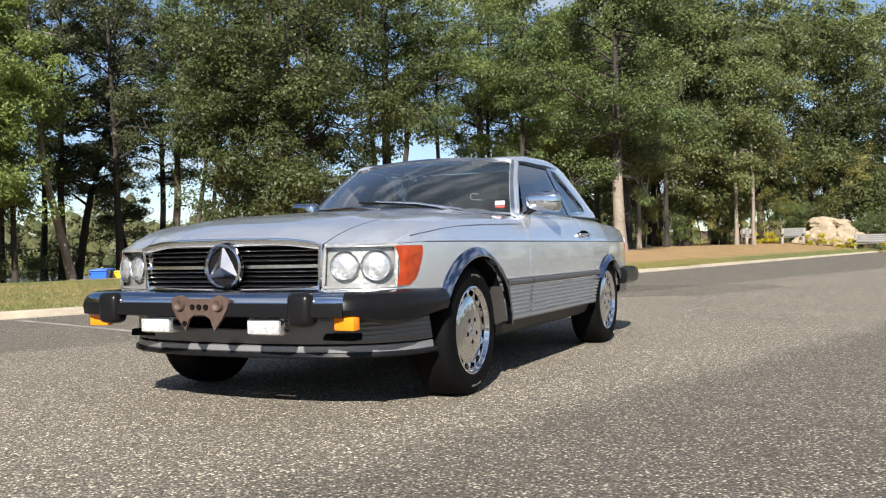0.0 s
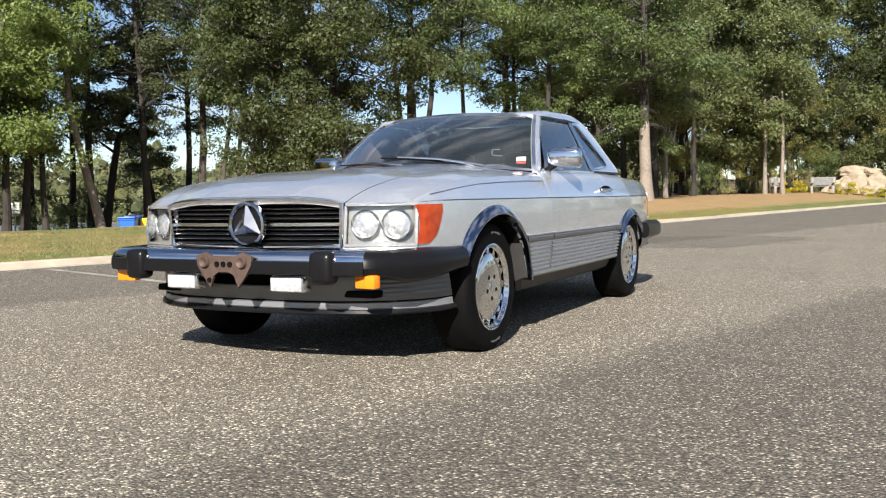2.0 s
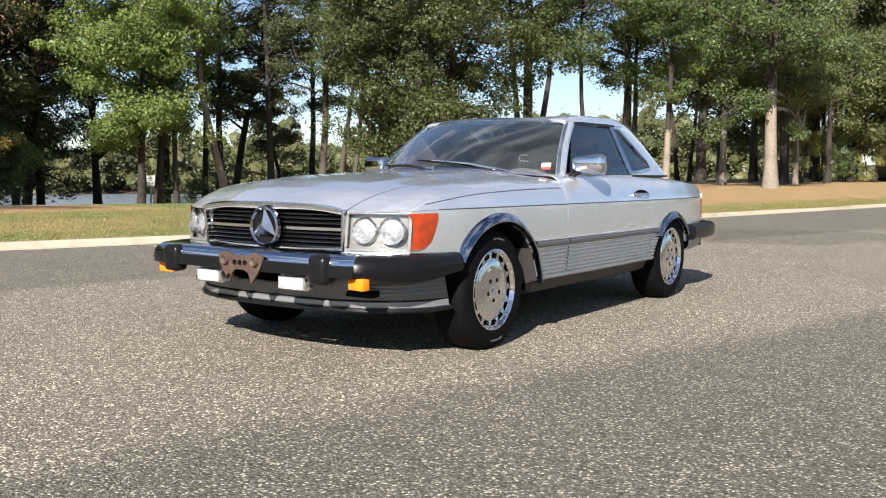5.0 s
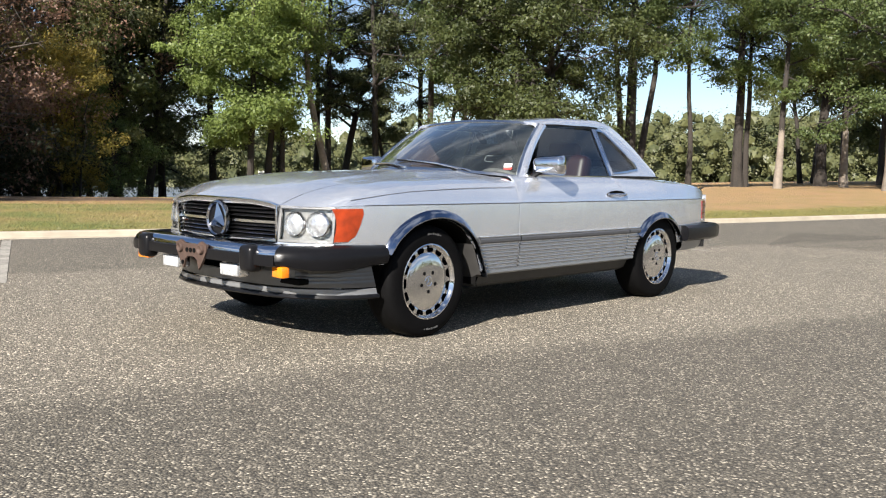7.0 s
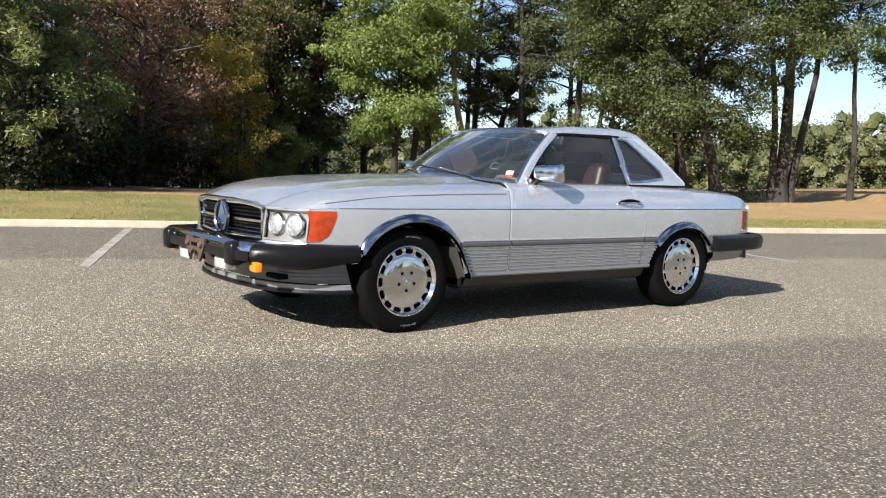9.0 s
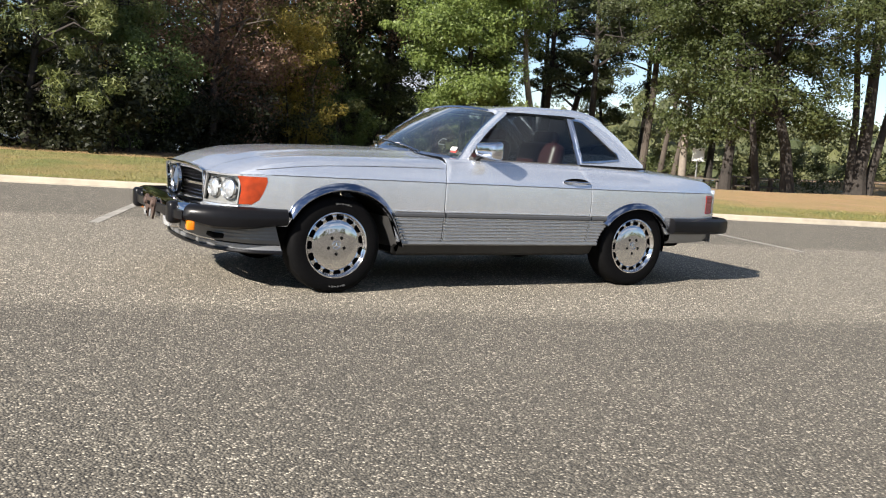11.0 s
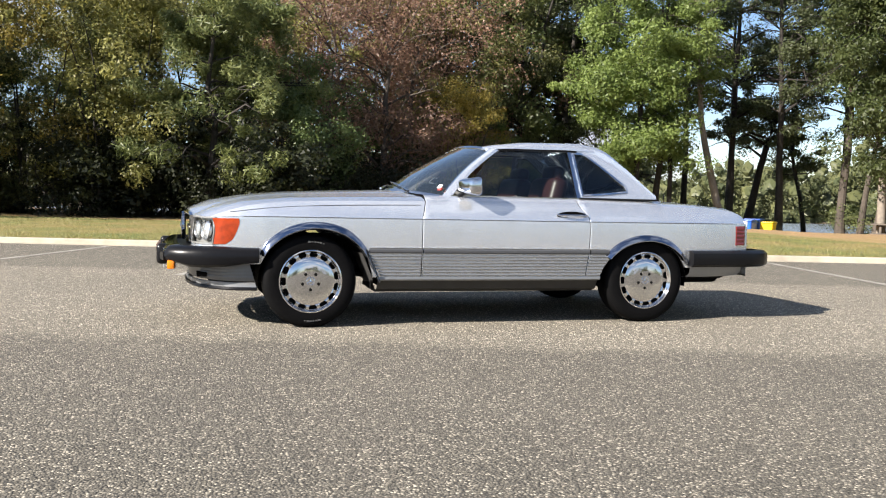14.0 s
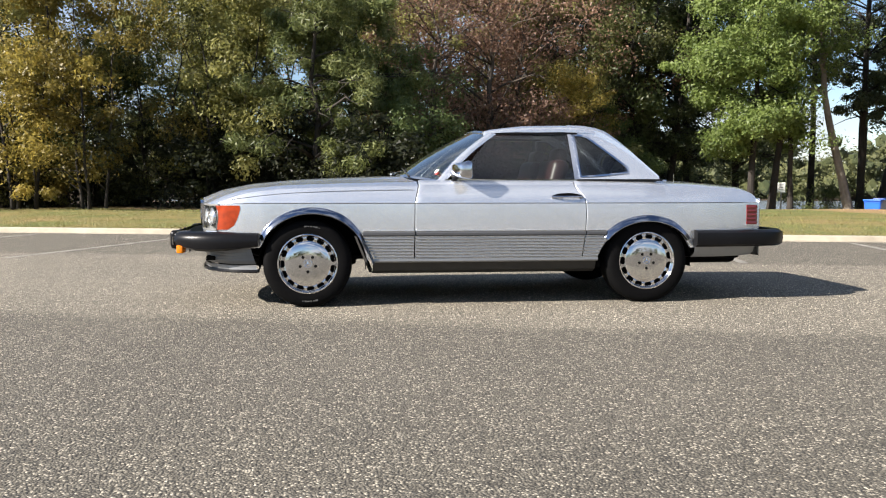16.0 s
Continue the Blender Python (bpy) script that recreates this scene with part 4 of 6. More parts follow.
def seam(x, z):
    """The door's edges lean a little."""
    r = lerp_table([(0.33, -0.022), (0.5, -0.003), (0.65, 0.005), (0.77, -0.004), (0.87, -0.085)], z)
    f = lerp_table([(0.33, -0.004), (0.73, 0.0), (0.87, 0.035)], z)
    return x + r * math.exp(-(((x - 1.987) / 0.16) ** 2)) + f * math.exp(-(((x - 0.752) / 0.16) ** 2))


def flank(bm, x0, x1, side, low, inner, inner_z, n):
    """One side panel between two seams, from its lower edge to the top of the shoulder."""
    xs = set(np.linspace(x0, x1, n).tolist())
    for cx, cz, a, b in (FRONT_ARCH, REAR_ARCH):
        xs |= {x for x in (cx - a * np.cos(np.linspace(0, math.pi, 33))).tolist() if x0 < x < x1}
    xs = sorted(xs)
    cols = []
    for x in xs:
        zb = arch_bottom(x, low(x))
        top = lerp_table(SHOULDER, x)
        zs = [zb] + [max(z, zb + 0.001 * i) for i, z in enumerate((0.36, 0.43, 0.50, 0.58, 0.66))] + [0.727, 0.7285, 0.7315, 0.733, 0.76, 0.79]
        zs = [z for z in zs if z < top - 0.012 or z <= 0.733]
        zs = (zs + [top - 0.02] * 12)[:12]
        zs[-1] = max(top - 0.016, zs[-2] + 0.001) if top > 0.76 else zs[-1]
        col = [(seam(x, zb), side * (side_y(x, zb) - 0.05), zb)]
        col += [(seam(x, z), side * (side_y(x, z) - (0.006 if 0.728 < z < 0.732 else 0)), z) for z in zs]
        yi, zi = inner(x), inner_z(x)
        ye, ze = side_y(x, min(top - 0.016, 0.87)), zs[-1]
        for f in (0.15, 0.4, 0.7, 1.0):
            y = ye + (yi - ye) * f
            zz = ze + (zi - ze) * (1 - (1 - f) ** 2.2)
            col.append((seam(x, ze), side * y, zz))
        cols.append([(p[0], p[1], front_drop(p[0], p[1], p[2])) for p in col])
    if x0 > 0:
        first = cols[0]
        cols[0] = [(x + 0.005, y, z) for x, y, z in first]
        cols.insert(0, [(x + 0.001, y - side * 0.003, z) for x, y, z in first])
        cols.insert(0, [(x, y - side * 0.016, z) for x, y, z in first])
    grid(bm, cols)


def hood_raw(x, y):
    zc, zf = lerp_table(HOOD, x), lerp_table(SHOULDER, x)
    a = min(abs(y) / 0.72, 1)
    crease = 0.006 * math.exp(-(((abs(y) - 0.40) / 0.05) ** 2))
    return zc - (zc - zf) * a ** 2.4 + crease * min(max((x + 0.7) * 3, 0), 1)


def hood_z(x, y):
    return front_drop(x, y, hood_raw(x, y))


SIDES = ((-1, "left"), (1, "right"))
low_front = lambda x: 0.42 if x < 0 else 0.335
low_door = lambda x: 0.335
low_rear = lambda x: 0.335 if x < 2.4 else 0.40
for side, _ in SIDES:
    bm = bmesh.new()
    flank(bm, -0.62, 0.747, side, low_front, lambda x: min(0.6225, half_width(x) - 0.05), lambda x: hood_raw(x, 0.6225), 34)
    # the fender's cap over the lamps
    rows = []
    for y in np.linspace(0.610, 0.762, 9):
        xf = nose_x(y)
        row = [(xf + 0.008, side * y, 0.711)]
        for s in np.linspace(0, 1, 7):
            x = xf + (-0.612 - xf) * s
            top = lerp_table(SHOULDER, x)
            ye, ze = side_y(x, top - 0.016), top - 0.016
            zc = lerp_table(HOOD, x)
            zi = zc - (zc - top) * (0.62 / 0.72) ** 2.4
            f = (ye - y) / max(ye - 0.622, 0.02)
            zz = ze + (zi - ze) * (1 - (1 - min(f, 1)) ** 2.2) if f > 0 else ze - 0.9 * (y - ye)
            row.append((x, side * y, max(front_drop(x, y, zz), 0.716)))
        rows.append(row)
    rows.append([(p[0], p[1], 0.712) for p in rows[-1]])
    grid(bm, rows)
    part("front_fender", bm, M["paint"], car)
    bm = bmesh.new()
    flank(bm, 0.753, 1.982, side, low_door, lambda x: 0.728, lambda x: 0.892, 26)
    part("door", bm, M["paint"], car)
    bm = bmesh.new()
    flank(bm, 1.988, 3.36, side, low_rear, lambda x: lerp_table([(1.99, 0.728), (2.5, 0.70), (2.66, 0.60), (3.36, 0.58)], x), lambda x: lerp_table(SHOULDER, x) + lerp_table([(1.99, 0.024), (2.6, 0.012), (3.36, 0.008)], x), 30)
    part("rear_quarter", bm, M["paint"], car)

# hood
bm = bmesh.new()
HOOD_HALF = [(0, 0.487), (0.03, 0.493), (0.09, 0.525), (0.2, 0.575), (0.4, 0.606), (1, 0.617)]
rows, wings = [], []
for s in np.linspace(0, 1, 30) ** 1.25:
    row = []
    for y in np.linspace(-1, 1, 33) * lerp_table(HOOD_HALF, s):
        xf, xr = nose_x(y), 0.655 + 0.11 * (y / 0.62) ** 2
        x = xf + (xr - xf) * s
        row.append((x, y, hood_z(x, y)))
    rows.append(row)
    wing = []
    for f in np.linspace(0, 1, 6):
        y = (lerp_table(HOOD_HALF, s) + 0.005) * (1 - f) + 0.6225 * f
        x = nose_x(y) + (0.655 + 0.11 * (y / 0.62) ** 2 - nose_x(y)) * s
        wing.append((x, y, hood_z(x, y)))
    wings.append(wing)
rows.insert(0, [(x + 0.004, y, z - 0.022) for x, y, z in rows[0]])
wings.insert(0, [(x + 0.006, y, 0.711) for x, y, z in wings[0]])
grid(bm, rows)
part("hood", bm, M["paint"], car)
for side, _ in SIDES:
    bm = bmesh.new()
    grid(bm, [[(x, side * y, z) for x, y, z in r] for r in wings])
    part("fender_top", bm, M["paint"], car)
    bm = bmesh.new()
    # dark strip laid along the fender's fold in place of its shade line
    CREASE = [(-0.52, 0.757), (-0.3, 0.785), (-0.1, 0.802), (0.2, 0.815), (0.5, 0.823), (0.742, 0.827)]
    grid(bm, [[(x, side * (side_y(x, lerp_table(CREASE, x)) + q), lerp_table(CREASE, x) + r) for q, r in ((-0.003, -0.001), (0.0006, -0.0006), (0.0006, 0.0006), (-0.003, 0.001))] for x in np.linspace(-0.52, 0.742, 30)])
    part("fender_crease_shade", bm, M["mould"], car)
# cowl under the windscreen
bm = bmesh.new()
grid(bm, [[(0.655 + 0.11 * (y / 0.62) ** 2 + 0.008, y, hood_z(0.66, y) - 0.015) for y in np.linspace(-0.66, 0.66, 17)], [(0.80 + 0.2 * (y / 0.66) ** 2, y, 0.925 - 0.05 * (y / 0.66) ** 2) for y in np.linspace(-0.68, 0.68, 17)]])
part("cowl", bm, M["rubber"], car)
# trunk lid and tail
bm = bmesh.new()
rows = []
for x in np.linspace(2.60, 3.345, 16):
    zt = lerp_table(SHOULDER, x)
    rows.append([(x, y, zt + 0.012 + 0.016 * (1 - (y / 0.6) ** 2)) for y in np.linspace(-0.585, 0.585, 15)])
rows.append([(3.375, y, 0.74) for y in np.linspace(-0.585, 0.585, 15)])
rows.append([(3.385, y, 0.52) for y in np.linspace(-0.585, 0.585, 15)])
grid(bm, rows)
part("trunk_lid", bm, M["paint"], car)
bm = bmesh.new()
grid(bm, [[(3.362, y, z) for y in np.linspace(-0.745, 0.745, 9)] for z in (0.76, 0.56, 0.33)])
part("tail_panel", bm, M["paint"], car)
# sills and the ribbed cladding
for side, _ in SIDES:
    bm = bmesh.new()
    grid(bm, [[(x, side * (half_width(x) - q), z) for q, z in ((0.02, 0.340), (0.008, 0.338), (0.006, 0.322), (0.018, 0.312), (0.05, 0.311))] for x in np.linspace(0.455, 2.08, 30)])
    part("sill_cap", bm, M["clad"], car)
    # lower sill: shade under the cladding put into its dark colour
    bm = bmesh.new()
    grid(bm, [[(x, side * (half_width(x) - q), z) for q, z in ((0.05, 0.318), (0.085, 0.25), (0.14, 0.225), (0.3, 0.225))] for x in np.linspace(0.455, 2.08, 30)])
    part("sill", bm, M["sill"], car, "sill with the shade below the cladding in its colour")
    for i in range(7):
        z0 = 0.345 + i * 0.0215
        for xa, xb, fore in ((0.30, 0.742, True), (0.760, 1.978, False), (1.992, 2.30, False)):
            bm = bmesh.new()
            xs = [x for x in np.linspace(xa, xb, 44) if arch_bottom(x, 0.30) < z0 + 0.002 and (not fore or x > 0.385 + 0.53 * (0.479 - z0))]
            if len(xs) < 2:
                bm.free()
                continue
            rows = []
            for x in xs:
                y = side_y(x, z0)
                rows.append([(seam(x, z0), side * (y - 0.004), z0), (seam(x, z0), side * (y + 0.009), z0 + 0.001), (seam(x, z0), side * (y + 0.012), z0 + 0.006), (seam(x, z0), side * (y + 0.010), z0 + 0.012), (seam(x, z0), side * (y - 0.004), z0 + 0.015)])
            grid(bm, rows)
            part("cladding_rib", bm, M["clad"], car)
    for xa, xb in ((0.385, 0.747), (0.757, 1.981), (1.990, 2.135)):
        bm = bmesh.new()
        rows = [[(x, side * (side_y(x, 0.5) + q), z) for q, z in ((-0.004, 0.497), (0.012, 0.499), (0.018, 0.507), (0.018, 0.522), (0.012, 0.530), (-0.004, 0.532))] for x in np.linspace(xa, xb, 14)]
        grid(bm, rows)
        part("side_moulding", bm, M["mould"], car)
        bm = bmesh.new()
        grid(bm, [[(x, side * (side_y(x, 0.5) + q), z) for q, z in ((0.0, 0.5325), (0.011, 0.533), (0.011, 0.538), (0.0, 0.539))] for x in np.linspace(xa, xb, 14)])
        part("trim_strip", bm, M["chrome_dull"], car)
    # thin dark strip over the flank's groove, drawing in its shade
    bm = bmesh.new()
    grid(bm, [[(x, side * (side_y(x, 0.73) + q), z) for q, z in ((-0.003, 0.7284), (0.001, 0.7287), (0.001, 0.7311), (-0.003, 0.7314))] for x in np.linspace(-0.44, 3.22, 70)])
    part("body_line", bm, M["mould"], car)

# bright wheel-arch trims
for (cx, cz, a, b), name, a0, a1 in ((FRONT_ARCH, "front", 34, 178), (REAR_ARCH, "rear", 40, 148)):
    for side, _ in SIDES:
        bm = bmesh.new()
        rows = []
        path = [(cx - a * math.cos(t), cz + b * math.sin(t), -math.cos(t), math.sin(t), lerp_table([(20, 0.55), (40, 1.0), (120, 1.0), (150, 0.62)], math.degrees(t))) for t in np.radians(np.linspace(a0 - 6, min(a1, 150), 40))]
        if name == "front":
            path += [(0.361 + 0.095 * f, 0.479 - 0.179 * f, 0.88, 0.47, 0.62 - 0.25 * f) for f in (0.25, 0.5, 0.75, 1.0)]
        for x0, z0, dx, dz, wide in path:
            row = []
            for k, q in ((0.0, -0.03), (0.0, 0.022), (0.003, 0.030), (0.009, 0.032), (0.027, 0.021), (0.048, 0.003), (0.051, -0.004)):
                x, z = x0 + dx * k * wide, z0 + dz * k * wide
                row.append((x, side * (side_y(x, z) + q), z))
            rows.append(row)
        grid(bm, rows)
        part("wheel_arch_trim", bm, M["arch_chrome"], car)
        # the dark lip below it and the inner well
        bm = bmesh.new()
        rows = []
        for t in np.radians(np.linspace(-8, 188, 40)):
            x, z = cx - a * 0.985 * math.cos(t), cz + b * 0.985 * math.sin(t)
            y = side_y(x, max(z, 0.3))
            rows.append([(x, side * (y - 0.012), z), (x, side * (y - 0.06), z + 0.0), (cx + (x - cx) * 1.02, side * 0.5, cz + (z - cz) * 1.02)])
        grid(bm, rows)
        part("wheel_well", bm, M["black"], car)
    # skirt behind the arch
for side, _ in SIDES:
    bm = bmesh.new()
    rows = []
    for t in np.linspace(0, 1, 11):
        x0, z = 0.345 + 0.105 * t, 0.50 - 0.26 * t
        yo = half_width(x0) - (0.003 if t < 0.75 else 0.06)
        rows.append([(x0 - 0.02, side * 0.55, z), (x0 - 0.02, side * (yo - 0.02), z), (x0 - 0.005, side * yo, z), (x0 + 0.012, side * 0.55, z)])
    grid(bm, rows)
    part("arch_flap", bm, M["sill"], car)
# dark underbody
bm = bmesh.new()
for c, s in (((1.25, 0, 0.36), (1.45, 1.5, 0.26)), ((-0.15, 0, 0.42), (1.0, 1.08, 0.3)), ((-0.50, 0, 0.37), (0.24, 1.06, 0.16)), ((2.9, 0, 0.42), (0.85, 1.06, 0.26)), ((2.1, 0, 0.38), (1.0, 1.06, 0.26))):
    box(bm, c, s, 0.03)
box(bm, (1.28, 0, 0.335), (4.0, 1.22, 0.03), 0.005)
part("underbody", bm, M["black"], car)
bm = bmesh.new()
box(bm, (3.12, 0.0, 0.30), (0.42, 0.9, 0.1), 0.04)
part("muffler", bm, M["black"], car)

# grille
grille = part("grille", (lambda b: (grid(b, [[(nose_x(y) + 0.055 + dx, y, z) for y in np.linspace(-0.478, 0.478, 15)] for z, dx in ((0.728, 0.012), (0.50, 0.0))]), b)[1])(bmesh.new()), M["black"], car)


def grille_x(y, z):
    return nose_x(y) + 0.018 + (z - 0.52) * 0.06


for z, h in ((0.722, 0.006), (0.701, 0.006), (0.680, 0.006), (0.659, 0.006), (0.6345, 0.014), (0.612, 0.006), (0.591, 0.006), (0.570, 0.006), (0.549, 0.006)):
    half = 0.474 - (0.74 - z) * 0.06 - (0.05 if z > 0.71 else 0)
    bm = bmesh.new()
    wide = h > 0.01
    rows = [[(grille_x(y, z) + q, y, z + r) for q, r in (((-0.012, -h / 2), (-0.012, h / 2), (0.01, h / 2 + 0.002), (0.01, -h / 2 - 0.002)) if wide else ((0.0, 0.0), (0.001, 0.003), (0.035, 0.016), (0.036, 0.012)))] for y in np.linspace(-half, half, 17)]
    grid(bm, [list(r) + [r[0]] for r in rows])
    part("slat", bm, M["chrome_dull"] if wide else M["rubber"], grille, "bright centre bar" if wide else "")
    if not wide:
        bm = bmesh.new()
        grid(bm, [[(grille_x(y, z) - 0.002 + q, y, z + r) for q, r in ((0, -0.0012), (-0.002, 0.0005), (0.0, 0.0025), (0.003, 0.003))] for y in np.linspace(-half, half, 17)])
        part("slat_edge", bm, M["chrome_dull"], grille, "thin bright edge")
bm = bmesh.new()
top = [(nose_x(y) - 0.004, y, 0.752 - 0.028 * (y / 0.48) ** 4) for y in np.linspace(-0.482, 0.482, 19)]
bot = [(grille_x(y, 0.525) - 0.008, y, 0.522 + 0.014 * (y / 0.47) ** 2) for y in np.linspace(0.468, -0.468, 19)]
sweep(bm, top + bot, [(-0.008, -0.009), (-0.004, -0.011), (0.010, -0.009), (0.012, 0.0), (0.010, 0.009), (-0.006, 0.010)], up=Vector((1, 0, 0.05)), close=True)
part("grille_frame", bm, M["chrome"], grille, "polished chrome frame")
# round emblem: a ring with three spokes
bm = bmesh.new()
EX, EZ = -0.806, 0.637
lathe(bm, [(0.080, 0.010), (0.081, -0.006), (0.089, -0.016), (0.099, -0.012), (0.102, 0.006), (0.095, 0.012), (0.080, 0.010)], 40, pose(EX, -0.015, EZ, 0, 0, -90))
for k in range(3):
    a = radians(90 + 120 * k)
    d, s = Vector((0, math.cos(a), math.sin(a))), Vector((0, -math.sin(a), math.cos(a)))
    c = Vector((EX, -0.015, EZ))
    o = Vector((-0.020, 0, 0))
    v = [bm.verts.new(p) for p in (c + o * 1.2, c + s * 0.040 + d * 0.023, c + d * 0.094 + o * 0.3, c - s * 0.040 + d * 0.023)]
    bm.faces.new((v[0], v[1], v[2]))
    bm.faces.new((v[0], v[2], v[3]))
part("grille_emblem", bm, M["emblem"], grille, "large round chrome emblem", angle=20)

bm = bmesh.new()
lathe(bm, [(0.0, 0.0), (0.086, 0.0), (0.086, 0.01)], 32, pose(EX + 0.006, -0.015, EZ, 0, 0, -90))
part("emblem_backing", bm, M["rubber"], grille)

# lamps
for side, _ in SIDES:
    # unit from the grille's edge to the corner
    def lamp_point(f, z, out=0.0):
        y = 0.484 + f * 0.275
        x = lerp_table([(0.484, -0.745), (0.62, -0.708), (0.70, -0.668), (0.759, -0.618)], y) + (z - 0.54) * 0.10
        return Vector((x - out, side * (y + out * 0.4), z))

    bm = bmesh.new()
    fs = np.linspace(0, 1, 9)
    grid(bm, [[lamp_point(f, z, -0.02) for f in fs] for z in (0.545, 0.58, 0.63, 0.68, 0.716)])
    unit = part("headlight", bm, M["bezel"], car, "twin round lamps in a pale bezel")
    bm = bmesh.new()
    ring = [lamp_point(f, 0.716, 0.004) for f in fs] + [lamp_point(1, z, 0.004) for z in np.linspace(0.70, 0.56, 5)] + [lamp_point(f, 0.545, 0.004) for f in fs[::-1]] + [lamp_point(0, z, 0.004) for z in np.linspace(0.56, 0.70, 5)]
    sweep(bm, ring, [(-0.006, -0.006), (0.006, -0.006), (0.006, 0.006), (-0.006, 0.006)], up=Vector((-1, side * 0.3, 0.1)), close=True)
    part("bezel_rim", bm, M["bezel"], unit)
    for f, r in ((0.300, 0.058), (0.748, 0.061)):
        c = lamp_point(f, 0.631, -0.004)
        turn = (Vector((-1, side * (0.28 if f < 0.5 else 0.42), 0.05))).to_track_quat("-Y", "Z").to_matrix().to_4x4()
        bm = bmesh.new()
        lathe(bm, [(0.0, -0.016), (r * 0.5, -0.013), (r * 0.85, -0.005), (r * 0.93, 0.0)], 32, Matrix.Translation(c) @ turn)
        part("lamp_lens", bm, M["lampwhite"], unit, "round fluted glass lens")
        bm = bmesh.new()
        lathe(bm, [(r * 0.92, 0.012), (r * 0.92, -0.006), (r * 1.0, -0.010), (r * 1.08, -0.004), (r * 1.1, 0.014)], 32, Matrix.Translation(c) @ turn)
        part("lamp_ring", bm, M["chrome_dull"], unit)
    bm = bmesh.new()
    grid(bm, [[lamp_point(f, z, 0.006) for f in fs] for z in (0.548, 0.60, 0.66, 0.713)])
    cover = part("lamp_cover", bm, M["lensglass"], unit, "clear glass cover")
    cover.visible_shadow = False
    # corner lens
    bm = bmesh.new()
    rows = []
    for f in np.linspace(0, 1, 9):
        row = []
        for z in np.linspace(0.547, 0.714, 7):
            q = (z - 0.547) / 0.167
            xr = -0.545 + 0.095 * q ** 0.45 - (0.012 * max(0, (q - 0.9) / 0.1) ** 2)
            xf = -0.628 + 0.020 * math.sin(math.pi * q)
            x = xf + (xr - xf) * f
            row.append((x, side * (half_width(x) + 0.012 - 0.010 * f * f), z))
        rows.append(row)
    rows.append([(p[0] + 0.004, side * (abs(p[1]) - 0.02), p[2]) for p in rows[-1]])
    grid(bm, rows)
    part("corner_lens", bm, M["orange"], car, "orange-red corner marker lens")
# panel under the lamps
bm = bmesh.new()
pts = [(-0.61, -0.765), (-0.655, -0.715), (-0.70, -0.63), (-0.735, -0.5), (-0.75, -0.25), (-0.755, 0), (-0.75, 0.25), (-0.735, 0.5), (-0.70, 0.63), (-0.655, 0.715), (-0.61, 0.765)]
grid(bm, [[(x + d, y, z) for x, y in pts] for z, d in ((0.545, 0.0), (0.535, -0.012), (0.50, -0.02), (0.45, 0.0))])
part("front_panel", bm, M["paint"], car)

# front bumper
PLAN = [(0, -0.952), (0.3, -0.949), (0.5, -0.942), (0.62, -0.930), (0.69, -0.908)]
plan = [(lerp_table(PLAN, abs(y)), y) for y in np.linspace(-0.68, 0.68, 27)]
bm = bmesh.new()
sweep(bm, [(x, y, 0.484) for x, y in plan], [(0.10, -0.045), (0.02, -0.052), (0.0, -0.042), (-0.006, 0.0), (0.0, 0.028), (0.016, 0.044), (0.045, 0.052), (0.10, 0.054)])
bumper = part("front_bumper", bm, M["chrome"], car, "chrome bar with black rubber ends")
bm = bmesh.new()
sweep(bm, [(x - 0.004, y, 0.463) for x, y in plan], [(-0.014, -0.026), (-0.016, 0.0), (-0.014, 0.026), (0.02, 0.032), (0.02, -0.032)])
part("rubber_strip", bm, M["rubber"], bumper, "black rubber strip")
for side, _ in SIDES:
    end = [(-0.900, 0.672), (-0.893, 0.685), (-0.872, 0.706), (-0.835, 0.737), (-0.765, 0.778), (-0.66, 0.814), (-0.55, 0.832), (-0.42, 0.842), (-0.335, 0.846)]
    bm = bmesh.new()
    sec = [(-0.055, -0.044), (-0.005, -0.050), (0.018, -0.040), (0.03, -0.012), (0.026, 0.02), (0.014, 0.045), (-0.012, 0.062), (-0.055, 0.066)]
    rows = []
    for i, (x, y) in enumerate(end):
        a = Vector((*end[max(i - 1, 0)], 0))
        b = Vector((*end[min(i + 1, len(end) - 1)], 0))
        d = (b - a).normalized()
        nrm = Vector((-d.y, d.x, 0))
        k, low = (1.0 if i < 7 else 0.92), (0.8, 0.8, 0.85, 1.1, 1.45, 1.5, 1.35, 1.1, 0.95)[i]
        rows.append([(x + nrm.x * q * k, side * (y + nrm.y * q * k), 0.472 + r * k * (low if r < 0 else 0.92)) for q, r in sec])
    vs = grid(bm, rows, True)
    bm.faces.new(vs[0])
    bm.faces.new(vs[-1])
    part("bumper_end", bm, M["rubber"], bumper, "black rubber bumper end")
    bm = bmesh.new()
    box(bm, (-0.934, side * 0.503, 0.465), (0.085, 0.11, 0.135), 0.028, seg=3)
    part("bumper_guard", bm, M["rubber"], bumper, "black rubber guard")
    bm = bmesh.new()
    fy = -0.312 if side < 0 else 0.258
    box(bm, (-0.895, fy, 0.393), (0.07, 0.170, 0.072), 0.014, seg=3)
    fog = part("fog_light", bm, M["chrome_dull"], car)
    bm = bmesh.new()
    box(bm, (-0.930, fy, 0.393), (0.016, 0.158, 0.062), 0.006)
    part("fog_lens", bm, M["foglens"], fog, "white frosted glass")
    bm = bmesh.new()
    box(bm, (-0.878, side * (0.674 if side < 0 else 0.63), 0.408), (0.045, 0.098, 0.056), 0.007, pose(0, 0, 0, 0, 0, side * 7))
    part("bumper_signal", bm, M["amber"], car, "amber signal lamp under the bumper")
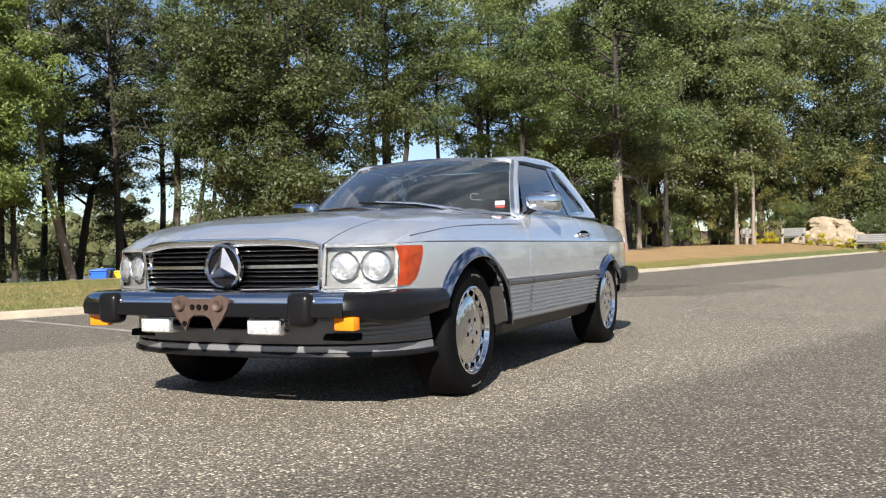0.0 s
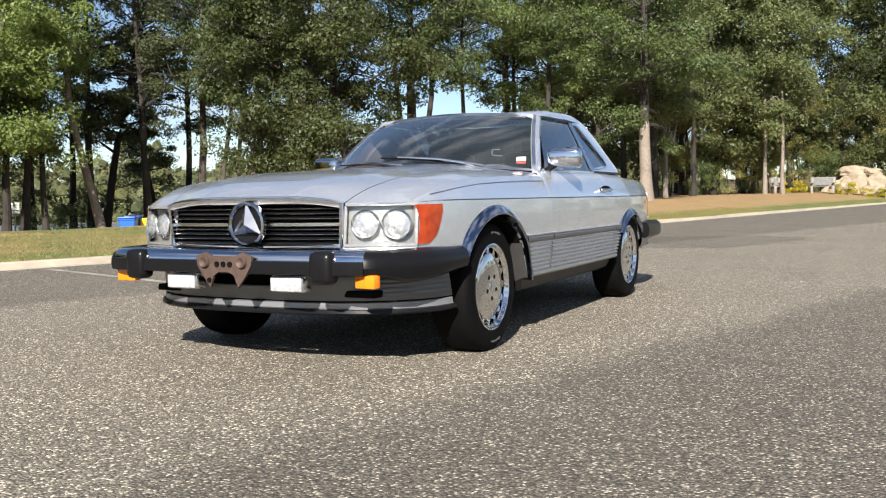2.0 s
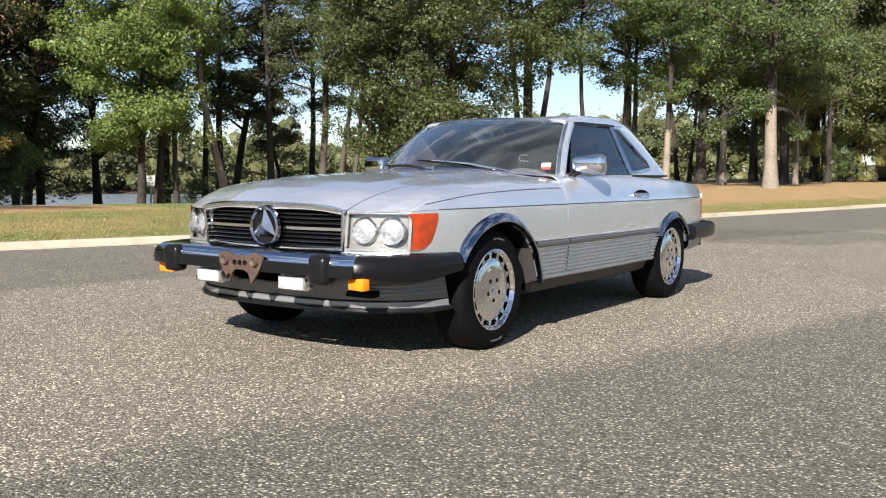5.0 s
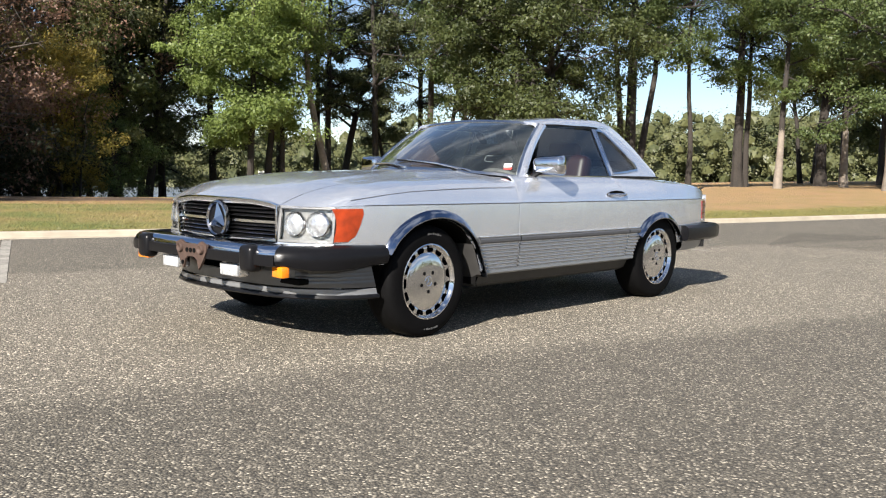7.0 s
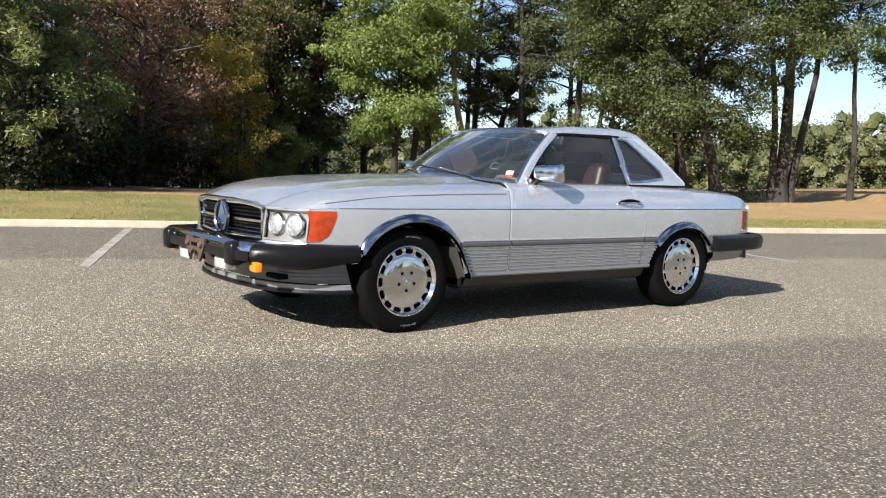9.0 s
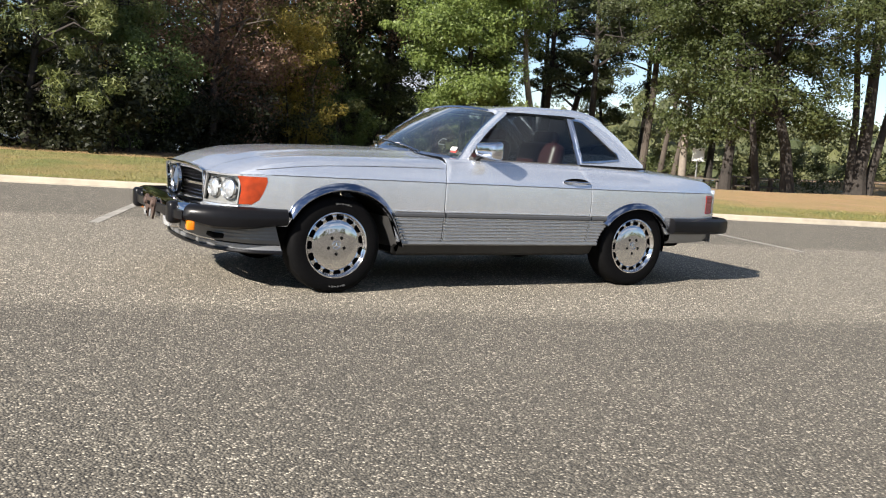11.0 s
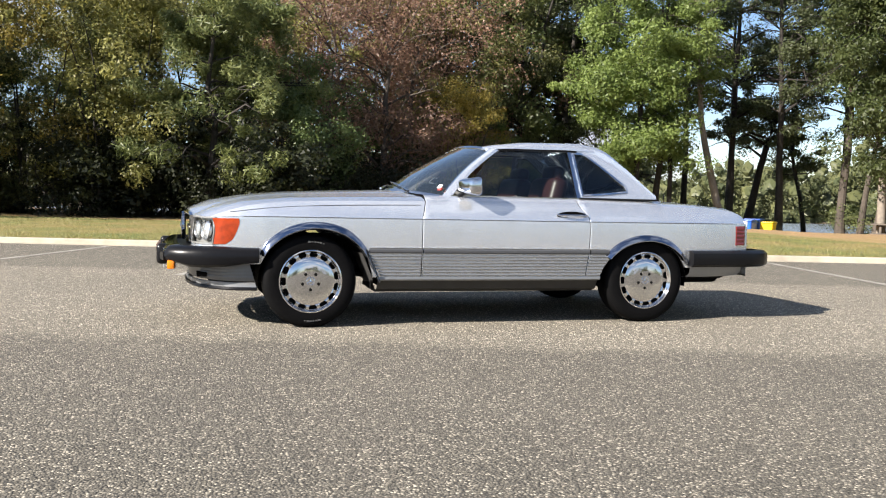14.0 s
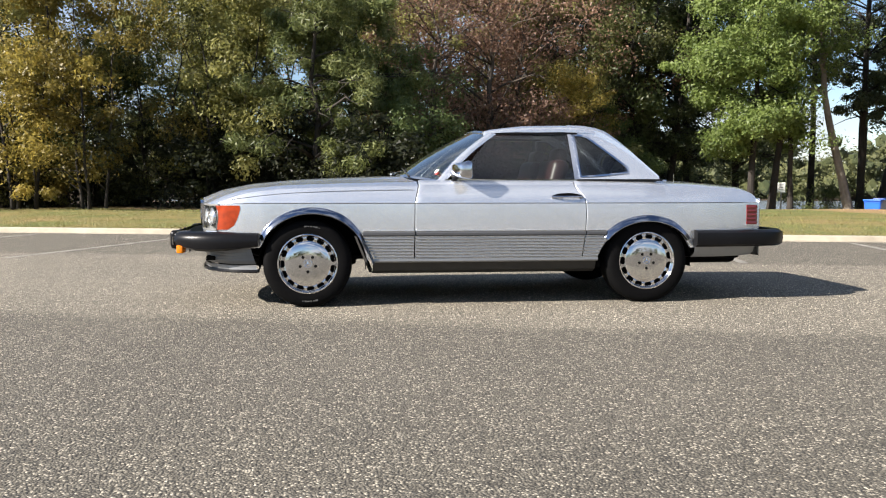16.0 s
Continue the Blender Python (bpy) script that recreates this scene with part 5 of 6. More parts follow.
# filler between the bumper and the body
bm = bmesh.new()
inner = [(-0.40, 0.80), (-0.55, 0.775), (-0.62, 0.745), (-0.66, 0.70), (-0.70, 0.63), (-0.735, 0.5), (-0.75, 0.25), (-0.755, 0.0)]
outer = [(-0.40, 0.83), (-0.55, 0.81), (-0.66, 0.79), (-0.76, 0.75), (-0.86, 0.68), (-0.875, 0.5), (-0.88, 0.25), (-0.885, 0.0)]
grid(bm, [[(x, k * y, z) for k, q in ((-1, q0), (1, q0[-2::-1])) for x, y in q] for q0, z in ((inner, 0.512), (outer, 0.500))])
part("bumper_filler", bm, M["rubber"], bumper, "black filler strip")
# plate bracket
bm = bmesh.new()
outline = [(-0.15, 0.508), (-0.145, 0.47), (-0.12, 0.43), (-0.075, 0.375), (-0.055, 0.425), (-0.03, 0.44), (0.03, 0.44), (0.055, 0.425), (0.075, 0.375), (0.12, 0.43), (0.145, 0.47), (0.15, 0.508), (0.10, 0.525), (0.06, 0.508), (-0.06, 0.508), (-0.10, 0.525)]
f = bm.faces.new([bm.verts.new((-0.976, y - 0.02, z)) for y, z in outline])
e = bmesh.ops.extrude_face_region(bm, geom=[f])
bmesh.ops.translate(bm, vec=(0.012, 0, 0), verts=[v for v in e["geom"] if isinstance(v, bmesh.types.BMVert)])
bracket = part("plate_bracket", bm, M["rust"], car, "rusty brown empty plate bracket", angle=20)
for y, z, r in ((-0.10, 0.482, 0.026), (0.10, 0.482, 0.026), (-0.035, 0.474, 0.012), (0.0, 0.474, 0.012), (0.035, 0.474, 0.012), (0.078, 0.405, 0.011)):
    bm = bmesh.new()
    lathe(bm, [(0.0, -0.004 if r > 0.02 else 0.0), (r * 0.45, -0.006 if r > 0.02 else 0.0), (r * 0.8, -0.012 if r > 0.02 else -0.002), (r, -0.003), (r, 0.004)], 20, pose(-0.978, y - 0.02, z, 0, 0, -90))
    part("bracket_boss" if r > 0.02 else "bracket_hole", bm, M["rust"] if r > 0.02 else M["black"], bracket)
# air dam under the bumper
bm = bmesh.new()
# black box added for the dark void behind the fog lights, shade as colour
box(bm, (-0.66, 0, 0.40), (0.10, 0.9, 0.085), 0.01)
part("dam_void", bm, M["black"], car)
bm = bmesh.new()
DAM = [(-0.778, 0.0), (-0.773, 0.2), (-0.745, 0.4), (-0.695, 0.55), (-0.622, 0.655), (-0.545, 0.728), (-0.465, 0.772), (-0.395, 0.795)]
full = [(x, -y) for x, y in DAM[::-1]] + DAM[1:]


def dam_rows(points, levels):
    return [[(x + d * (1 - 0.8 * min(abs(y) / 0.8, 1)) + (0.055 * (0.43 - z) / 0.18 if x > -0.42 else 0.0), y - math.copysign(d * 0.3 * min(abs(y) / 0.8, 1), y), z) for x, y in points] for z, d in levels]


rows = dam_rows(full[4:-4], ((0.368, -0.002), (0.362, -0.006), (0.34, 0.0), (0.304, 0.014)))
rise = lambda y: 0.067 * min(max((abs(y) - 0.32) / 0.13, 0.0), 1.0)
grid(bm, [[(x, y, z + rise(y) * (1.0 if k < 2 else 0.4 if k == 2 else 0.0)) for x, y, z in row] for k, row in enumerate(rows)])
part("air_dam", bm, M["dam"], car, "front air dam with the bumper's shadow put into its grey")
for k, pts in enumerate((full[:5], full[-5:])):
    bm = bmesh.new()
    lv = [(0.435, -0.004)]
    for i in range(5):
        z = 0.42 - i * 0.021
        lv += [(z, 0.0), (z - 0.014, -0.004), (z - 0.017, 0.004)]
    grid(bm, dam_rows(pts, lv + [(0.304, 0.012)]))
    part("dam_side", bm, M["dam"], car, "ribbed side of the air dam in the same shadowed grey")
bm = bmesh.new()
grid(bm, dam_rows(full, ((0.298, 0.012), (0.295, -0.004), (0.274, -0.006), (0.268, 0.0), (0.262, 0.03))))
part("dam_strip", bm, M["clad"], car, "silver strip along the air dam")
bm = bmesh.new()
sweep(bm, [p for p in dam_rows(full, ((0.256, 0.0),))[0]], [(0.04, -0.011), (-0.010, -0.011), (-0.017, -0.003), (-0.014, 0.010), (0.04, 0.012)])
part("dam_lip", bm, M["rubber"], car, "black rubber lip")

# rear bumper
end = [(2.815, 0.866), (3.0, 0.862), (3.15, 0.852), (3.32, 0.835), (3.45, 0.80), (3.53, 0.73), (3.565, 0.62), (3.58, 0.4), (3.585, 0.0)]
full = end + [(x, -y) for x, y in end[-2::-1]]
bm = bmesh.new()
sec = [(-0.05, -0.058), (0.0, -0.062), (0.024, -0.045), (0.03, 0.0), (0.024, 0.04), (0.0, 0.058), (-0.05, 0.06)]
rows = []
for i, (x, y) in enumerate(full):
    a, b = Vector((*full[max(i - 1, 0)], 0)), Vector((*full[min(i + 1, len(full) - 1)], 0))
    d = (b - a).normalized()
    nrm = Vector((-d.y, d.x, 0))
    rows.append([(x + nrm.x * q, y + nrm.y * q, 0.47 + r) for q, r in sec])
vs = grid(bm, rows, True)
bm.faces.new(vs[0])
bm.faces.new(vs[-1])
part("rear_bumper", bm, M["rubber"], car, "black rubber rear bumper")
bm = bmesh.new()
rows = []
low = [(2.82, 0.842), (3.0, 0.832), (3.2, 0.80), (3.33, 0.74), (3.36, 0.5), (3.37, 0.0)]
low = low + [(x, -y) for x, y in low[-2::-1]]
for z, d in ((0.43, 0.0), (0.36, 0.01), (0.33, 0.04), (0.325, 0.2)):
    rows.append([(x - d * 0.5, y * (1 - d), z + 0.03 * max(0, x - 3.1)) for x, y in low])
grid(bm, rows)
part("rear_valance", bm, M["clad"], car)
for side, _ in SIDES:
    lamp = tagged(new("tail_light"), "")
    lamp.parent = car
    bm = bmesh.new()
    rows = []
    for x in np.linspace(3.245, 3.372, 8):
        y = half_width(min(x, 3.36)) - (0.03 * max(0, x - 3.34) / 0.03)
        rows.append([(x, side * (y + (0.004 if i % 4 in (1, 2) else 0.0015)), 0.566 + 0.147 * i / 20) for i in range(21)])
    rows.insert(0, [(3.240, side * (half_width(3.24) - 0.01), z) for _, _, z in rows[0]])
    rows.append([(3.392, side * 0.60, z) for _, _, z in rows[-1]])
    grid(bm, rows)
    part("lens", bm, M["red"], lamp, "ribbed dark red lens")
    bm = bmesh.new()
    sweep(bm, [(3.242, side * (half_width(3.24) + 0.004), 0.563), (3.372, side * (half_width(3.34) - 0.02), 0.563)], [(-0.012, -0.004), (0.012, -0.004), (0.012, 0.004), (-0.012, 0.004)])
    part("lamp_trim", bm, M["chrome_dull"], lamp)

# windscreen, hardtop and side glass
def glass_y(z):
    return 0.722 - (z - 0.885) / 0.35 * 0.162


def screen_point(u, v):
    """u across -1..1, v up 0..1."""
    xb, zb, yb = 0.925 - 0.235 * (1 - u * u), 0.885 + 0.04 * (1 - u * u), 0.70
    xt, zt, yt = 1.318 - 0.055 * (1 - u * u), 1.232 + 0.034 * (1 - u * u), 0.555
    return Vector((xb + (xt - xb) * v - 0.02 * math.sin(math.pi * v), u * (yb + (yt - yb) * v), zb + (zt - zb) * v + 0.012 * math.sin(math.pi * v)))


bm = bmesh.new()
grid(bm, [[screen_point(u, v) for u in np.linspace(-1, 1, 25)] for v in np.linspace(0, 1, 9)])
part("windscreen", bm, M["screen"], car, "tinted curved glass").visible_shadow = False
bm = bmesh.new()
ring = [screen_point(u, 1.0) for u in np.linspace(-1, 1, 15)] + [screen_point(1, v) for v in np.linspace(0.9, 0.1, 8)] + [screen_point(u, 0.0) for u in np.linspace(1, -1, 15)] + [screen_point(-1, v) for v in np.linspace(0.1, 0.9, 8)]
sweep(bm, ring, [(-0.012, -0.006), (0.010, -0.006), (0.012, 0.006), (-0.010, 0.008)], up=Vector((-0.7, 0, 0.7)), close=True)
part("screen_seal", bm, M["chrome_dull"], car, "bright windscreen trim")
for side, _ in SIDES:
    bm = bmesh.new()
    rows = []
    for v in np.linspace(-0.03, 1.02, 10):
        p = screen_point(1, v)
        z = p.z
        rows.append([(p.x - 0.006, side * (p.y - 0.015), z), (p.x - 0.004, side * (p.y + 0.012), z), (p.x + 0.03, side * (p.y + 0.024), z + 0.002), (p.x + 0.062, side * (p.y + 0.02), z + 0.0), (p.x + 0.066, side * (p.y - 0.01), z)])
    grid(bm, rows)
    part("windscreen_pillar", bm, M["paint"], car)
    loops = [(1.05, 0.893), (1.355, 1.228), (1.905, 1.228), (1.935, 0.893)]
    bm = bmesh.new()
    bm.faces.new([bm.verts.new((x, side * glass_y(z), z)) for x, z in loops])
    part("door_window", bm, M["glass"], car, smooth=False).visible_shadow = False
    outer = [(1.938, 0.884), (1.925, 1.10), (1.915, 1.236), (1.98, 1.243), (2.04, 1.243), (2.145, 1.225), (2.26, 1.165), (2.373, 1.090), (2.49, 0.99), (2.60, 0.888), (2.25, 0.884)]
    inner = [(1.985, 0.918), (1.972, 1.09), (1.962, 1.222), (1.99, 1.224), (2.02, 1.224), (2.062, 1.212), (2.15, 1.145), (2.25, 1.066), (2.335, 0.995), (2.345, 0.950), (2.15, 0.928)]
    bm = bmesh.new()
    grid(bm, [[(x, side * (glass_y(z) - 0.004), z) for x, z in inner + inner[:1]], [(x, side * glass_y(z) + side * 0.004, z) for x, z in inner + inner[:1]], [(x, side * (glass_y(z) + 0.008), z) for x, z in outer + outer[:1]]])
    part("roof_pillar", bm, M["paint"], car)
    bm = bmesh.new()
    bm.faces.new([bm.verts.new((x, side * (glass_y(z) - 0.002), z)) for x, z in inner])
    part("quarter_window", bm, M["glass"], car, smooth=False).visible_shadow = False
    bm = bmesh.new()
    sweep(bm, [(x, side * (glass_y(z) + 0.007), z) for x, z in inner], [(-0.007, -0.007), (0.007, -0.007), (0.007, 0.007), (-0.007, 0.007)], up=Vector((0, side, 0.2)), close=True)
    part("window_trim", bm, M["chrome"], car, "bright trim")
    bm = bmesh.new()
    sweep(bm, [(1.948, side * (glass_y(0.89) + 0.010), 0.89), (1.940, side * (glass_y(1.05) + 0.010), 1.05), (1.928, side * (glass_y(1.235) + 0.010), 1.235)], [(-0.013, -0.005), (0.013, -0.005), (0.013, 0.005), (-0.013, 0.005)], up=Vector((0, side, 0.2)))
    part("window_post", bm, M["chrome"], car, "bright window post")
    bm = bmesh.new()
    sweep(bm, [(x, side * 0.733, 0.893) for x in np.linspace(0.98, 1.95, 8)], [(-0.006, -0.006), (0.006, -0.006), (0.006, 0.006), (-0.006, 0.006)])
    part("belt_trim", bm, M["chrome"], car)
    bm = bmesh.new()
    sweep(bm, [(x, side * (0.735 - 0.02 * max(0, x - 2.3)), 0.895) for x in np.linspace(1.95, 2.60, 8)], [(-0.006, -0.007), (0.008, -0.007), (0.008, 0.007), (-0.006, 0.007)])
    part("roof_seal", bm, M["rubber"], car)

ROOF = [(1.30, 1.258), (1.36, 1.272), (1.59, 1.299), (1.87, 1.306), (2.06, 1.30), (2.16, 1.283), (2.22, 1.262)]
bm = bmesh.new()
prof = [(1.0, -0.055), (0.995, -0.035), (0.975, -0.018), (0.92, -0.006), (0.78, -0.001), (0.4, -0.002), (0.0, -0.004)]
prof = prof + [(-a, b) for a, b in prof[-2::-1]]
rows = []
for x in np.linspace(1.30, 2.22, 20):
    zc = lerp_table(ROOF, x)
    edge = 0.572 - 0.02 * max(0, (1.42 - x) / 0.12) - 0.0 * x
    drop = lerp_table([(1.3, 0.55), (1.5, 1.0), (2.0, 1.0), (2.22, 0.9)], x)
    rows.append([(x, edge * a, zc + b * drop) for a, b in prof])
front = [(p[0] - 0.012, p[1], p[2] - 0.02) for p in rows[0]]
grid(bm, [front] + rows)
part("hardtop_roof", bm, M["paint"], car)
# the roof's rear corners, down to the side pillars
for side, _ in SIDES:
    bm = bmesh.new()
    OUT = [(1.915, 1.236), (1.98, 1.243), (2.04, 1.243), (2.145, 1.225), (2.26, 1.165), (2.373, 1.090), (2.49, 0.99), (2.60, 0.888)]
    rows = []
    for x in np.linspace(1.92, 2.58, 24):
        zt = lerp_table(ROOF + [(2.373, 1.145), (2.49, 1.025), (2.60, 0.92)], x)
        zo = lerp_table(OUT, x)
        yo, yi = glass_y(zo) + 0.009, min(glass_y(zt) - 0.028, 0.535)
        rows.append([(x, side * yo, zo - 0.006), (x, side * (yo - 0.004), zo + (zt - zo) * 0.55), (x, side * (yo * 0.6 + yi * 0.4), zo + (zt - zo) * 0.88), (x, side * yi, zt + 0.001)])
    grid(bm, rows)
    part("roof_corner", bm, M["paint"], car)
# rear slope beside and round the back window
slope = [(2.22, 1.262), (2.373, 1.140), (2.49, 1.02), (2.60, 0.915), (2.63, 0.89)]
for side, _ in SIDES:
    bm = bmesh.new()
    rows = []
    for x, z in slope:
        ye = glass_y(z) + 0.004
        xo = x - 0.02
        rows.append([(xo, side * ye, z - 0.05), (x, side * (ye - 0.04), z - 0.008), (x + 0.015, side * 0.49, z)])
    grid(bm, rows)
    part("roof_rear", bm, M["paint"], car)
bm = bmesh.new()
grid(bm, [[(x + 0.015 + 0.05 * (1 - (y / 0.49) ** 2), y, z) for y in np.linspace(-0.49, 0.49, 11)] for x, z in slope])
part("rear_window", bm, M["screen"], car).visible_shadow = False
for side, _ in SIDES:
    bm = bmesh.new()
    sweep(bm, [(x, side * 0.568, lerp_table([(1.34, 1.232), (1.5, 1.240), (2.0, 1.240)], x)) for x in np.linspace(1.34, 1.99, 8)], [(-0.006, -0.006), (0.008, -0.006), (0.008, 0.006), (-0.006, 0.006)])
    part("drip_rail", bm, M["rubber"], car)

# mirrors, handles, wipers, antenna
for side, _ in SIDES:
    bm = bmesh.new()
    box(bm, (0, 0, 0), (0.11, 0.205, 0.135), 0.034, seg=4)
    for v in bm.verts:
        f = (v.co.y + 0.1) / 0.2
        v.co.z *= 0.80 + 0.20 * f
        v.co.x *= 0.75 + 0.25 * f
        if v.co.x < 0:
            v.co.z *= 0.86
    bmesh.ops.transform(bm, matrix=pose(1.085, side * 0.828, 0.962, 0, 0, side * -16) @ Matrix.Diagonal((1, side, 1, 1)), verts=bm.verts)
    mirror = part("mirror", bm, M["chrome"], car, "chrome door mirror")
    bm = bmesh.new()
    tube(bm, [(1.04, side * 0.735, 0.885), (1.05, side * 0.75, 0.905), (1.07, side * 0.785, 0.925)], [0.022, 0.018, 0.016], 8)
    part("mirror_stalk", bm, M["rubber"], mirror)
    bm = bmesh.new()
    sweep(bm, [(x, side * (0.853 + 0.016 * math.sin(math.pi * min(max((x - 1.735) / 0.23, 0), 1)) ** 0.6), 0.775) for x in np.linspace(1.735, 1.965, 12)], [(0.006 * math.cos(q), 0.007 * math.sin(q)) for q in np.linspace(0, 6.283, 9)[:-1]])
    handle = part("door_handle", bm, M["chrome"], car, "chrome pull handle over a dark recess")
    bm = bmesh.new()
    lathe(bm, [(1.0, 0.0), (0.97, -0.5), (0.9, -0.4), (0.6, 0.2), (0.0, 0.3)], 28, pose(1.85, side * (side_y(1.85, 0.772) - 0.001), 0.772, 0, 0, 0 if side < 0 else 180) @ Matrix.Diagonal((0.118, 0.008, 0.030, 1)))
    part("handle_recess", bm, M["black"], handle)
    bm = bmesh.new()
    lathe(bm, [(0.0, -0.004), (0.011, -0.004), (0.013, 0.004)], 16, pose(1.79, side * (side_y(1.79, 0.772) + 0.004), 0.768, 0, 0, 0 if side < 0 else 180))
    part("lock", bm, M["chrome_dull"], handle)
for y0, y1 in ((-0.46, 0.10), (0.02, 0.55)):
    bm = bmesh.new()
    a = screen_point(y0 / 0.7, 0.0) + Vector((-0.05, 0, 0.012))
    b = screen_point(y1 / 0.68, 0.12) + Vector((-0.02, 0, 0.018))
    tube(bm, [a, a.lerp(b, 0.5) + Vector((-0.01, 0, 0.012)), b], [0.009, 0.007, 0.005], 6)
    wiper = part("wiper", bm, M["chrome_dull"], car)
    bm = bmesh.new()
    c = screen_point((y1 - 0.36) / 0.69, 0.06) + Vector((-0.012, 0, 0.010))
    d = screen_point(min((y1 + 0.14) / 0.68, 0.93), 0.15) + Vector((-0.012, 0, 0.010))
    tube(bm, [c, c.lerp(d, 0.5) + Vector((-0.008, 0, 0.004)), d], 0.006, 6)
    part("wiper_blade", bm, M["rubber"], wiper)
bm = bmesh.new()
tube(bm, [(2.80, -0.45, 0.875), (2.80, -0.45, 0.945)], 0.004, 6)
part("antenna", bm, M["chrome"], car)
bm = bmesh.new()
for c, s in (((0, 0.0, 0.0), (0.002, 0.06, 0.022)),):
    box(bm, screen_point(-0.90, 0.11) + Vector((0.012, 0, 0.022)), (0.004, 0.055, 0.03), 0.0, pose(0, 0, 0, 0, 40, 12))
part("sticker", bm, M["white"], car, "white and red inspection sticker")
bm = bmesh.new()
box(bm, screen_point(-0.90, 0.11) + Vector((0.010, 0, 0.004)), (0.004, 0.055, 0.022), 0.0, pose(0, 0, 0, 0, 40, 12))
part("sticker_band", bm, M["stick_red"], car)
bm = bmesh.new()
mark = [screen_point(u, v) + Vector((0.012, 0, 0.0)) for u, v in ((-0.75, 0.20), (-0.68, 0.20), (-0.665, 0.22), (-0.66, 0.28), (-0.67, 0.30), (-0.72, 0.30))]
tube(bm, mark, 0.0032, 6)
part("screen_mark", bm, M["clad"], car, "small white mark on the glass")

bm = bmesh.new()
box(bm, (2.655, -0.60, 0.888), (0.05, 0.035, 0.02), 0.006)
part("hardtop_latch", bm, M["chrome_dull"], car)

# cabin
bm = bmesh.new()
box(bm, (0.98, 0, 0.78), (0.32, 1.3, 0.2), 0.05)
box(bm, (1.5, 0, 0.48), (1.2, 1.3, 0.06), 0.01)
box(bm, (1.45, 0, 0.58), (1.0, 0.22, 0.2), 0.04)
box(bm, (2.3, 0, 0.74), (0.5, 1.28, 0.24), 0.04)
part("cabin", bm, M["dash"], car)
for side, _ in SIDES:
    bm = bmesh.new()
    box(bm, (1.52, side * 0.36, 0.60), (0.50, 0.50, 0.16), 0.05, seg=3)
    seat = part("seat", bm, M["seat"], car, "maroon leather seat")
    bm = bmesh.new()
    box(bm, (1.82, side * 0.36, 0.80), (0.13, 0.48, 0.5), 0.05, pose(0, 0, 0, 0, 14, 0), 3)
    part("backrest", bm, M["seat"], seat)
    bm = bmesh.new()
    box(bm, (1.90, side * 0.36, 1.07), (0.09, 0.26, 0.13), 0.035, pose(0, 0, 0, 0, 10, 0), 3)
    part("headrest", bm, M["seat"], seat)
bm = bmesh.new()
lathe(bm, [(0.185 + 0.014 * math.cos(a), 0.014 * math.sin(a)) for a in np.linspace(0, 2 * math.pi, 9)], 32, pose(1.25, -0.36, 0.84, 62, 0, -90))
box(bm, (1.235, -0.36, 0.835), (0.04, 0.36, 0.03), 0.01)
part("steering_wheel", bm, M["dash"], car)

